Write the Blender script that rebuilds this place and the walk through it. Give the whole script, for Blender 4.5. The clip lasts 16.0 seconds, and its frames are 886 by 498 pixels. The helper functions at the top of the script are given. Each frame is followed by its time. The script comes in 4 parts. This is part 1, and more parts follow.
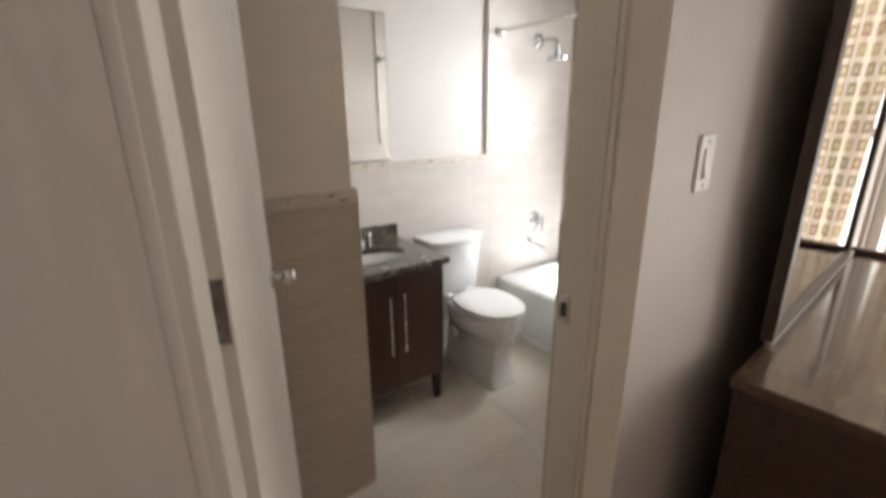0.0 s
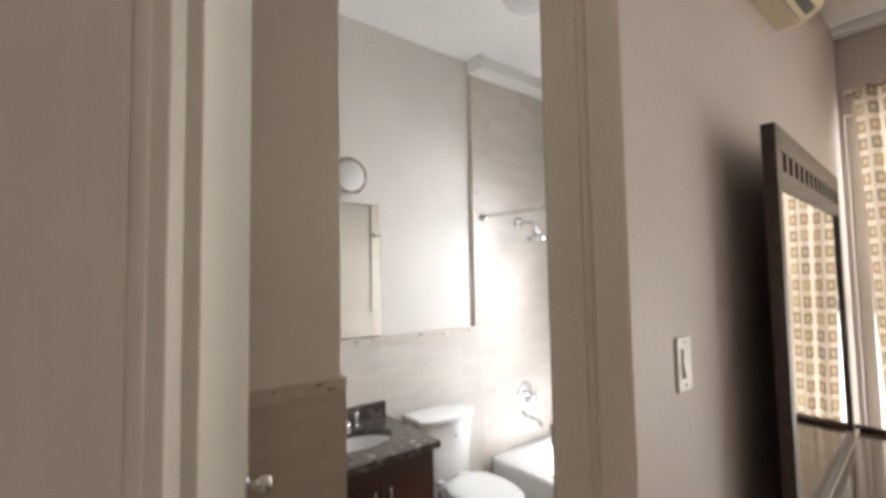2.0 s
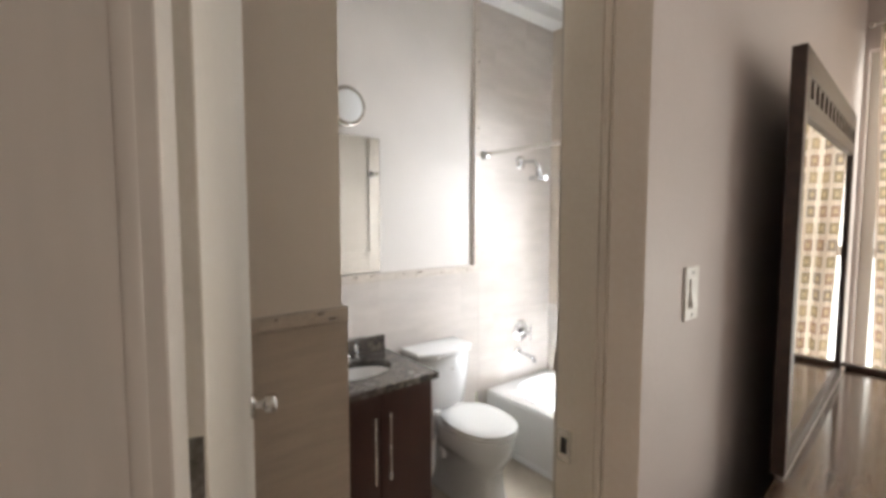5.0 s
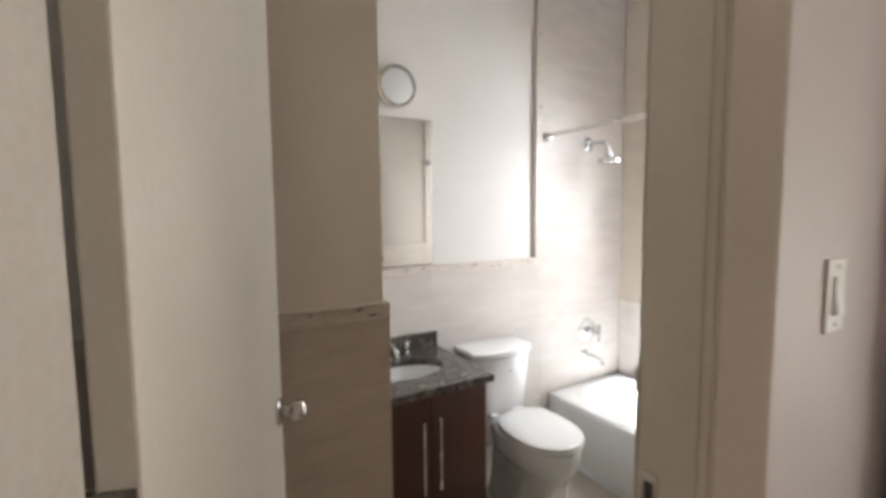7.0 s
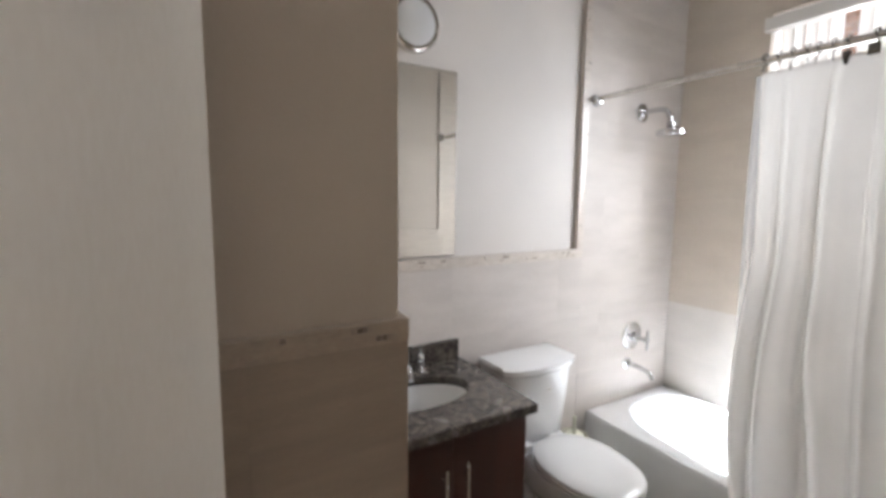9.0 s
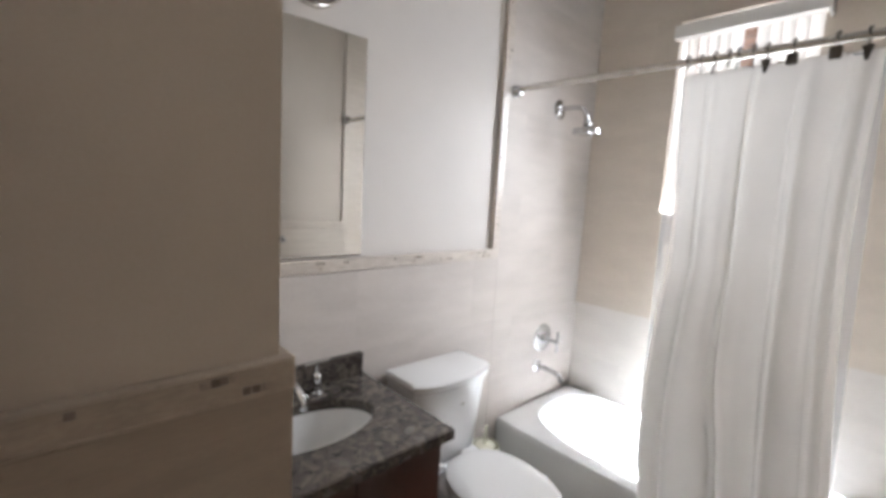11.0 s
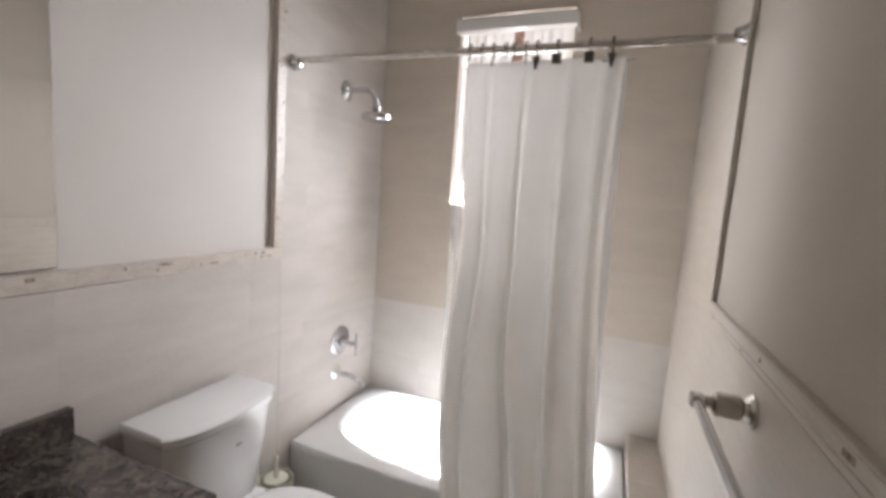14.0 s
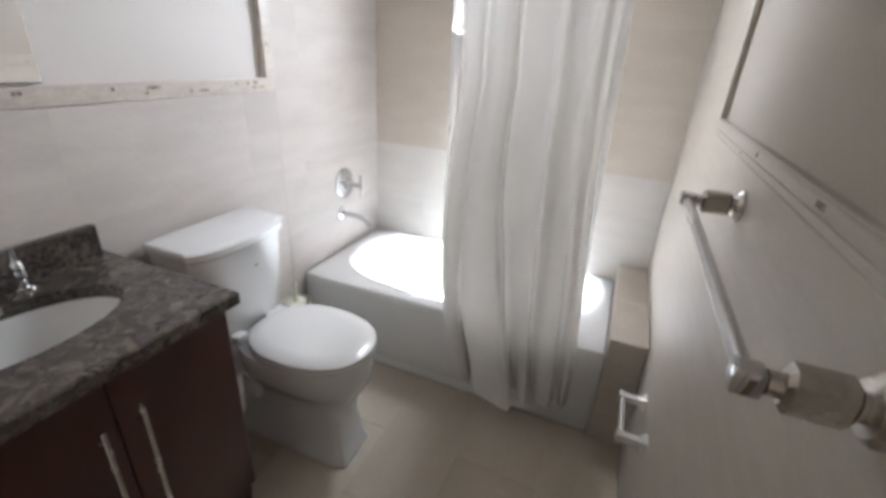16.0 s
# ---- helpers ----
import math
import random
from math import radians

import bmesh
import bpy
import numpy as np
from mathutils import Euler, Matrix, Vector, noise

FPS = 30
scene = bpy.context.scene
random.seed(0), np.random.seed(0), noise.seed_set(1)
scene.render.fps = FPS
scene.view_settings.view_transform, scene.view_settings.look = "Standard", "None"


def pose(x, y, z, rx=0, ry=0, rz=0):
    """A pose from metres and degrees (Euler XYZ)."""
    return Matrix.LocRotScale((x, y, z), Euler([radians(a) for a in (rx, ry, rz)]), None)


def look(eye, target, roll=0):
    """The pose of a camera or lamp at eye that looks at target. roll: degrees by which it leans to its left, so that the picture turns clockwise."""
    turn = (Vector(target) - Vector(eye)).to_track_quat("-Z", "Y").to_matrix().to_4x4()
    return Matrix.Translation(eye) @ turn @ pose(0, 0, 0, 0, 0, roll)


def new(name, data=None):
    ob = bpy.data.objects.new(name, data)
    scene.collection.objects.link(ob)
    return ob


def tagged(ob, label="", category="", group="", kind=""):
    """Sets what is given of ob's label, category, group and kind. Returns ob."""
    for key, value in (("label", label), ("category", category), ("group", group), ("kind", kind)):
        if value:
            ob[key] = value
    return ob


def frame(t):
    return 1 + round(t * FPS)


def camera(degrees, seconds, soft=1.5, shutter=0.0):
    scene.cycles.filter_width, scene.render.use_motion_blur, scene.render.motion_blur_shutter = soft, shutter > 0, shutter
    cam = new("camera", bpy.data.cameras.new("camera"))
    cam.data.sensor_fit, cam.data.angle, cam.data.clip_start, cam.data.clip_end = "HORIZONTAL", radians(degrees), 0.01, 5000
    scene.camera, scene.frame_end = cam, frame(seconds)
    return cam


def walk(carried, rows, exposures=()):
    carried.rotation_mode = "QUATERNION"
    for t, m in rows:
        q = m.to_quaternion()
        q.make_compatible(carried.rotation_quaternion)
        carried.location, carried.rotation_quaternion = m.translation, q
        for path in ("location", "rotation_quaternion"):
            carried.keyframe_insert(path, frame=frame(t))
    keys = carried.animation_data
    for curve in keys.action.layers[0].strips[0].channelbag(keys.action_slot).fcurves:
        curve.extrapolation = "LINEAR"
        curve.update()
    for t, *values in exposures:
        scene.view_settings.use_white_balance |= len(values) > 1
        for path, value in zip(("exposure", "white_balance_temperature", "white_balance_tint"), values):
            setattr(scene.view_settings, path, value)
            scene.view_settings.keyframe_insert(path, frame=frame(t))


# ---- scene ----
cam = camera(91.0, 16.0, soft=3.6, shutter=0.5)
PATH = [
    (0, (0.056, -0.005, 1.484), (1.201, 1.528, 0.902), -0.6),
    (0.5, (0.065, -0.006, 1.526), (1.268, 1.555, 1.186), -0.4),
    (1, (0.061, -0.013, 1.554), (1.297, 1.551, 1.394), -0.3),
    (1.5, (0.052, -0.019, 1.58), (1.294, 1.548, 1.578), -0.8),
    (2, (0.048, -0.028, 1.592), (1.283, 1.541, 1.707), -1.0),
    (2.5, (0.045, -0.027, 1.597), (1.276, 1.543, 1.745), -0.9),
    (3, (0.047, -0.021, 1.59), (1.282, 1.546, 1.73), -0.9),
    (3.5, (0.047, -0.013, 1.577), (1.29, 1.55, 1.677), -0.8),
    (4, (0.054, -0.01, 1.565), (1.294, 1.559, 1.563), -0.8),
    (4.2, (0.051, -0.004, 1.557), (1.298, 1.56, 1.504), -0.6),
    (6.3, (0.057, 0.058, 1.531), (1.295, 1.621, 1.368), -0.1),
    (6.5, (0.089, 0.077, 1.523), (1.308, 1.654, 1.365), -0.4),
    (6.6, (0.109, 0.095, 1.523), (1.305, 1.69, 1.359), -0.3),
    (6.8, (0.151, 0.12, 1.517), (1.268, 1.771, 1.362), -0.2),
    (7, (0.188, 0.145, 1.519), (1.201, 1.862, 1.355), -0.5),
    (7.2, (0.21, 0.186, 1.516), (1.149, 1.943, 1.339), -0.7),
    (7.5, (0.24, 0.263, 1.507), (1.135, 2.041, 1.317), -0.5),
    (7.8, (0.255, 0.349, 1.504), (1.167, 2.119, 1.317), -0.4),
    (8, (0.264, 0.401, 1.504), (1.189, 2.164, 1.318), -0.2),
    (8.2, (0.28, 0.445, 1.5), (1.227, 2.196, 1.303), 0.0),
    (10.3, (0.423, 0.758, 1.479), (1.576, 2.373, 1.226), 2.5),
    (10.5, (0.431, 0.775, 1.479), (1.645, 2.345, 1.228), 2.8),
    (11, (0.463, 0.795, 1.487), (1.81, 2.252, 1.237), 3.3),
    (11.5, (0.502, 0.823, 1.498), (1.964, 2.168, 1.269), 3.3),
    (12, (0.544, 0.855, 1.506), (2.121, 2.07, 1.313), 3.9),
    (12.5, (0.605, 0.875, 1.51), (2.274, 1.964, 1.338), 3.8),
    (13, (0.639, 0.881, 1.503), (2.407, 1.8, 1.332), 4.3),
    (13.5, (0.657, 0.884, 1.497), (2.478, 1.689, 1.304), 4.3),
    (14, (0.669, 0.876, 1.487), (2.515, 1.609, 1.253), 3.9),
    (14.5, (0.681, 0.859, 1.46), (2.524, 1.564, 1.134), 3.6),
    (15, (0.677, 0.848, 1.428), (2.479, 1.53, 0.893), 3.3),
    (15.5, (0.667, 0.84, 1.397), (2.419, 1.507, 0.699), 3.3),
    (16, (0.651, 0.835, 1.372), (2.346, 1.506, 0.549), 3.4),
]
BATH_W, BED_W, SUN = 3.1, 36.0, 2.6
EXPOSURE = [(0.0, 0.48, 6450, 10), (6.5, 0.46, 6450, 10), (8.2, 0.16, 6250, 11), (10.3, -0.06, 6300, 12), (11.5, -0.14, 6250, 12), (12.7, -0.42, 6600, 15), (14.5, -0.38, 6500, 15), (16.0, -0.12, 6100, 11)]
walk(cam, [(t, look(eye, target, roll)) for t, eye, target, roll in PATH], EXPOSURE)


# ---------- world and light ----------
world = bpy.data.worlds.new("sky_world")
scene.world = world
world.use_nodes = True
wnt = world.node_tree
sky = wnt.nodes.new("ShaderNodeTexSky")
sky.sky_type = "NISHITA"
sky.sun_disc = False
sky.sun_elevation, sky.sun_rotation = radians(54), radians(257)
wnt.links.new(sky.outputs["Color"], wnt.nodes["Background"].inputs["Color"])
wnt.nodes["Background"].inputs["Strength"].default_value = 0.12


def area_lamp(name, m, width, height, watts, colour, spread=180):
    data = bpy.data.lights.new(name, "AREA")
    data.shape, data.size, data.size_y, data.energy, data.color = "RECTANGLE", width, height, watts, colour
    data.spread = radians(spread)
    ob = new(name, data)
    ob.matrix_world = m
    return ob


# daylight in the two window openings
for wz in (1.60, 1.78, 1.96, 2.14):
    area_lamp("bath_window_daylight", look((2.787, 1.42, wz), (2.787 - 0.92, 1.42 + 0.06, wz - 0.35)), 0.44, 0.18, BATH_W, (0.91, 0.96, 1.0), 124)
# narrow fill lamp added above the sill, aimed down to brighten the tub
area_lamp("tub_fill_lamp", look((2.765, 1.40, 1.57), (2.765 - 0.11, 1.40 + 0.02, 1.57 - 0.96)), 0.53, 0.10, 140.0, (0.90, 0.96, 1.0), 39)
area_lamp("bath_window_glow", pose(2.872, 1.42, 1.90, 0, 90, 0), 0.84, 0.51, 11.0, (0.97, 0.99, 1.0))
sun = bpy.data.lights.new("sun", "SUN")
sun.energy, sun.angle, sun.color = SUN, radians(15), (1.0, 0.96, 0.91)
new("sun", sun).matrix_world = look((0.0, 0.5, 10.0), (6.0, 1.9, 1.5))
# also fills the added bare stretch of window, out of view, as room fill
area_lamp("bedroom_window_daylight", pose(3.115, -0.99, 1.45, 0, 90, 0), 1.75, 2.72, BED_W, (1.0, 0.965, 0.89))


# ---------- materials ----------
def mat(name, base, rough=0.5, metal=0.0, var=0.06, scale=8.0, stretch=(1, 1, 1), fine=0.03, fine_scale=120.0,
        bump=0.0, bump_scale=60.0, coat=0.0, per_object=0.0, second=None, trans=0.0, emit=0.0, clear=0.0, coat_rough=0.08):
    m = bpy.data.materials.new(name)
    m.use_nodes = True
    nt = m.node_tree
    N, L = nt.nodes, nt.links
    bs = N["Principled BSDF"]
    tc = N.new("ShaderNodeTexCoord")
    mp = N.new("ShaderNodeMapping")
    mp.inputs["Scale"].default_value = stretch
    L.new(tc.outputs["Object"], mp.inputs["Vector"])
    vec = mp.outputs["Vector"]
    if per_object:
        oi = N.new("ShaderNodeObjectInfo")
        mul = N.new("ShaderNodeVectorMath")
        mul.operation = "SCALE"
        mul.inputs[3].default_value = 37.0
        cmb = N.new("ShaderNodeCombineXYZ")
        for k in range(3):
            L.new(oi.outputs["Random"], cmb.inputs[k])
        L.new(cmb.outputs[0], mul.inputs[0])
        add = N.new("ShaderNodeVectorMath")
        L.new(vec, add.inputs[0])
        L.new(mul.outputs[0], add.inputs[1])
        vec = add.outputs[0]
    big = N.new("ShaderNodeTexNoise")
    big.inputs["Scale"].default_value, big.inputs["Detail"].default_value = scale, 5
    L.new(vec, big.inputs["Vector"])
    small = N.new("ShaderNodeTexNoise")
    small.inputs["Scale"].default_value, small.inputs["Detail"].default_value = fine_scale, 3
    L.new(vec, small.inputs["Vector"])
    ramp = N.new("ShaderNodeValToRGB")
    lo = second or tuple(max(0.0, c * (1 - 2.2 * var)) for c in base)
    hi = base if second else tuple(min(1.0, c * (1 + 1.4 * var)) for c in base)
    ramp.color_ramp.elements[0].position, ramp.color_ramp.elements[1].position = 0.32, 0.68
    ramp.color_ramp.elements[0].color, ramp.color_ramp.elements[1].color = (*lo, 1), (*hi, 1)
    L.new(big.outputs["Fac"], ramp.inputs["Fac"])
    mx = N.new("ShaderNodeMix")
    mx.data_type, mx.blend_type = "RGBA", "OVERLAY"
    mx.inputs["Factor"].default_value = min(1.0, fine * 6)
    L.new(ramp.outputs["Color"], mx.inputs[6])
    L.new(small.outputs["Fac"], mx.inputs[7])
    col = mx.outputs[2]
    if per_object:
        hsv = N.new("ShaderNodeHueSaturation")
        mr = N.new("ShaderNodeMapRange")
        mr.inputs["To Min"].default_value, mr.inputs["To Max"].default_value = 1 - per_object, 1 + per_object
        L.new(oi.outputs["Random"], mr.inputs["Value"])
        L.new(mr.outputs["Result"], hsv.inputs["Value"])
        L.new(col, hsv.inputs["Color"])
        col = hsv.outputs["Color"]
    L.new(col, bs.inputs["Base Color"])
    rr = N.new("ShaderNodeMapRange")
    rr.inputs["To Min"].default_value, rr.inputs["To Max"].default_value = max(0.02, rough * 0.82), min(1.0, rough * 1.18)
    L.new(big.outputs["Fac"], rr.inputs["Value"])
    L.new(rr.outputs["Result"], bs.inputs["Roughness"])
    bs.inputs["Metallic"].default_value = metal
    bs.inputs["Coat Weight"].default_value = coat
    bs.inputs["Coat Roughness"].default_value = coat_rough
    if bump:
        bn = N.new("ShaderNodeTexNoise")
        bn.inputs["Scale"].default_value, bn.inputs["Detail"].default_value = bump_scale, 4
        L.new(vec, bn.inputs["Vector"])
        bp = N.new("ShaderNodeBump")
        bp.inputs["Strength"].default_value, bp.inputs["Distance"].default_value = bump, 0.004
        L.new(bn.outputs["Fac"], bp.inputs["Height"])
        L.new(bp.outputs["Normal"], bs.inputs["Normal"])
    if trans:
        tr = N.new("ShaderNodeBsdfTranslucent")
        L.new(col, tr.inputs["Color"])
        ms = N.new("ShaderNodeMixShader")
        ms.inputs["Fac"].default_value = trans
        L.new(bs.outputs[0], ms.inputs[1])
        L.new(tr.outputs[0], ms.inputs[2])
        L.new(ms.outputs[0], N["Material Output"].inputs["Surface"])
    if clear:
        tp = N.new("ShaderNodeBsdfTransparent")
        mc = N.new("ShaderNodeMixShader")
        mc.inputs["Fac"].default_value = clear
        L.new(ms.outputs[0], mc.inputs[1])
        L.new(tp.outputs[0], mc.inputs[2])
        L.new(mc.outputs[0], N["Material Output"].inputs["Surface"])
    if emit:
        L.new(col, bs.inputs["Emission Color"])
        bs.inputs["Emission Strength"].default_value = emit
    return m


M_PAINT = mat("wall_paint_warm_white", (0.76, 0.72, 0.69), 0.75, var=0.025, scale=1.6, fine=0.02, fine_scale=260, bump=0.12, bump_scale=150)
M_BEDPAINT = mat("bedroom_wall_paint_pinkish", (0.64, 0.575, 0.55), 0.6, var=0.03, scale=1.4, fine=0.02, fine_scale=260, bump=0.15, bump_scale=150)
M_CEIL = mat("ceiling_paint_white", (0.87, 0.87, 0.87), 0.7, var=0.02, scale=1.2, fine=0.02, bump=0.1, bump_scale=120)
M_TRIM = mat("cream_gloss_enamel", (0.75, 0.675, 0.58), 0.30, var=0.03, scale=3, fine=0.02, fine_scale=90, bump=0.10, bump_scale=35)
M_DOOR = mat("door_enamel_off_white", (0.71, 0.65, 0.57), 0.36, var=0.035, scale=2.2, stretch=(1, 1, 0.4), fine=0.02, bump=0.08, bump_scale=22)
M_TILE = mat("beige_stone_tile", (0.56, 0.505, 0.445), 0.46, var=0.03, scale=5, stretch=(1, 1, 7), fine=0.02, fine_scale=70, bump=0.02, bump_scale=40, per_object=0.012)
M_PALETILE = mat("pale_marble_tile", (0.68, 0.635, 0.59), 0.40, var=0.022, scale=4, stretch=(1, 1, 3.5), fine=0.02, fine_scale=70, bump=0.02, bump_scale=40, per_object=0.02)
# M_TILE's lit copy: window light on the north wall is in the colour
M_NLITTILE = mat("north_lit_stone_tile", (0.61, 0.56, 0.525), 0.68, var=0.035, scale=3.2, stretch=(1, 1, 4), fine=0.02, fine_scale=70, bump=0.02, bump_scale=40, per_object=0.01)
# another lit copy of M_TILE, lightened to make the east wall look brighter
M_ELITTILE = mat("east_lit_stone_tile", (0.62, 0.545, 0.465), 0.46, var=0.022, scale=4, stretch=(1, 1, 3.5), fine=0.02, fine_scale=70, bump=0.02, bump_scale=40, per_object=0.012)
# copy of M_TILE with the stub wall's brown shade put into its colour
M_SHADETILE = mat("shaded_stone_tile", (0.53, 0.435, 0.345), 0.46, var=0.04, scale=5, stretch=(1, 1, 7), fine=0.02, fine_scale=70, bump=0.02, bump_scale=40, per_object=0.012)
# left jamb: darker and rougher than M_TRIM on the right one
M_JAMB = mat("dull_grey_beige_enamel", (0.53, 0.475, 0.42), 0.5, var=0.03, scale=3, fine=0.02, fine_scale=90, bump=0.10, bump_scale=35)
# stub wall paint, raised and warmed so its colour carries missing light
M_LIFTPAINT = mat("light_lifted_wall_paint", (0.79, 0.695, 0.59), 0.6, var=0.025, scale=1.6, fine=0.02, fine_scale=260, bump=0.12, bump_scale=150)
# south wall paint, darkened so its colour carries the wall's shade
M_SHADEPAINT = mat("shaded_wall_paint", (0.50, 0.45, 0.395), 0.85, var=0.025, scale=1.6, fine=0.02, fine_scale=260, bump=0.12, bump_scale=150)
M_GROUT = mat("pale_grout", (0.55, 0.495, 0.45), 0.85, var=0.06, scale=14, fine=0.06, bump=0.2, bump_scale=200)
M_FLOORTILE = mat("beige_floor_tile", (0.55, 0.485, 0.40), 0.32, var=0.025, scale=3, stretch=(1, 3, 1), fine=0.018, fine_scale=60, bump=0.015, bump_scale=50, per_object=0.03)
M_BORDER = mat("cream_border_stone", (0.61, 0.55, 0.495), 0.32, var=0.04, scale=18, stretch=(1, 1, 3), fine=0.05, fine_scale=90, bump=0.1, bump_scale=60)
# copy of M_BORDER, browner to carry the stub wall's warm shade
M_SHADEBORDER = mat("shaded_border_stone", (0.60, 0.505, 0.41), 0.36, var=0.05, scale=18, stretch=(1, 1, 3), fine=0.04, fine_scale=90, bump=0.1, bump_scale=60)
M_MOSAIC = mat("brown_mosaic_chip", (0.40, 0.33, 0.28), 0.25, var=0.2, scale=40, per_object=0.45)
M_PORC = mat("white_porcelain", (0.80, 0.80, 0.80), 0.08, var=0.012, scale=3, fine=0.006, coat=0.6)
M_TUB = mat("white_tub_enamel", (0.86, 0.86, 0.86), 0.12, var=0.015, scale=3, fine=0.01, coat=0.5)
M_SEAT = mat("white_plastic_seat", (0.80, 0.79, 0.78), 0.2, var=0.012, scale=4, fine=0.01)
M_CHROME = mat("polished_chrome", (0.60, 0.60, 0.61), 0.08, metal=1.0, var=0.03, scale=20, fine=0.01)
M_NICKEL = mat("brushed_nickel", (0.62, 0.59, 0.55), 0.26, metal=1.0, var=0.05, scale=30, fine=0.03)
M_STEEL = mat("dull_steel_plate", (0.30, 0.28, 0.26), 0.42, metal=0.9, var=0.12, scale=30, fine=0.08)
M_CHERRY = mat("dark_cherry_wood", (0.046, 0.014, 0.009), 0.34, var=0.06, scale=3, stretch=(6, 6, 0.6), fine=0.04, fine_scale=60, coat=0.25)
M_ESPRESSO = mat("espresso_wood", (0.050, 0.026, 0.019), 0.42, var=0.15, scale=5, stretch=(1, 8, 8), fine=0.08, fine_scale=80, coat=0.15, coat_rough=0.26)
M_DRTOP = mat("glossy_dresser_top", (0.110, 0.070, 0.047), 0.22, var=0.08, scale=4, stretch=(1, 10, 10), fine=0.06, fine_scale=60, coat=0.6)
M_MIRROR = mat("silvered_mirror", (0.90, 0.91, 0.90), 0.012, metal=1.0, var=0.004, scale=3, fine=0.0)
M_BLACK = mat("black_plastic", (0.045, 0.04, 0.036), 0.4, var=0.15, scale=30)
M_HOOK = mat("dark_bronze_hook", (0.11, 0.092, 0.075), 0.38, var=0.2, scale=40)
M_LINER = mat("clear_frosted_liner", (0.72, 0.73, 0.75), 0.30, var=0.02, scale=6, fine=0.01, trans=0.15, clear=0.55)
M_WHITEPL = mat("white_plastic", (0.78, 0.76, 0.73), 0.32, var=0.02, scale=8, fine=0.01)
M_CREAMPL = mat("aged_cream_plastic", (0.62, 0.53, 0.38), 0.38, var=0.05, scale=6, fine=0.02)
M_BRUSHPL = mat("pale_yellow_green_plastic", (0.78, 0.77, 0.64), 0.35, var=0.05, scale=10)
M_OPAL = mat("opal_glass", (0.82, 0.83, 0.84), 0.18, var=0.01, scale=4, fine=0.0, trans=0.15)
M_SHOWER = mat("white_shower_fabric", (0.80, 0.77, 0.735), 0.75, var=0.02, scale=5, fine=0.03, fine_scale=300, bump=0.06, bump_scale=160, trans=0.28)
M_BLIND = mat("white_blind_slat", (0.78, 0.76, 0.74), 0.5, var=0.02, scale=6, trans=0.35)
M_WOODFLOOR = mat("oak_floor_board", (0.26, 0.15, 0.075), 0.35, var=0.18, scale=3, stretch=(1, 9, 9), fine=0.08, fine_scale=50, per_object=0.12, coat=0.2)
M_BRICK = mat("red_brick", (0.40, 0.19, 0.115), 0.85, var=0.14, scale=9, fine=0.08, bump=0.3, bump_scale=50, per_object=0.14)
M_MORTAR = mat("mortar", (0.42, 0.39, 0.35), 0.9, var=0.08, scale=12, fine=0.06, bump=0.3)
M_GROUND = mat("concrete_ground", (0.30, 0.29, 0.27), 0.9, var=0.1, scale=0.6, fine=0.06, fine_scale=20, bump=0.2)
M_SOCKET = mat("white_switch_plastic", (0.80, 0.77, 0.72), 0.3, var=0.015, scale=8)


def glass_material():
    m = bpy.data.materials.new("clear_window_glass")
    m.use_nodes = True
    b = m.node_tree.nodes["Principled BSDF"]
    b.inputs["Base Color"].default_value = (0.95, 0.97, 0.96, 1)
    b.inputs["Roughness"].default_value, b.inputs["Transmission Weight"].default_value, b.inputs["IOR"].default_value = 0.02, 1.0, 1.45
    return m


M_GLASS = glass_material()


def granite_material():
    m = mat("speckled_granite", (0.070, 0.057, 0.050), 0.26, var=0.2, scale=9, fine=0.10, fine_scale=170, coat=0.3)
    nt = m.node_tree
    N, L = nt.nodes, nt.links
    bs = N["Principled BSDF"]
    old = bs.inputs["Base Color"].links[0].from_socket
    tc = N.new("ShaderNodeTexCoord")
    prev = old
    for sc, colour, lo, hi in ((26.0, (0.128, 0.106, 0.088), 0.46, 0.62), (40.0, (0.026, 0.022, 0.020), 0.54, 0.66), (75.0, (0.19, 0.165, 0.14), 0.62, 0.74)):
        n = N.new("ShaderNodeTexNoise")
        n.inputs["Scale"].default_value, n.inputs["Detail"].default_value = sc, 2
        n.inputs["Distortion"].default_value = 1.2
        L.new(tc.outputs["Object"], n.inputs["Vector"])
        r = N.new("ShaderNodeValToRGB")
        r.color_ramp.elements[0].position, r.color_ramp.elements[1].position = lo, hi
        L.new(n.outputs["Fac"], r.inputs["Fac"])
        x = N.new("ShaderNodeMix")
        x.data_type = "RGBA"
        x.inputs[7].default_value = (*colour, 1)
        L.new(r.outputs["Color"], x.inputs["Factor"])
        L.new(prev, x.inputs[6])
        prev = x.outputs[2]
    L.new(prev, bs.inputs["Base Color"])
    return m


M_GRANITE = granite_material()


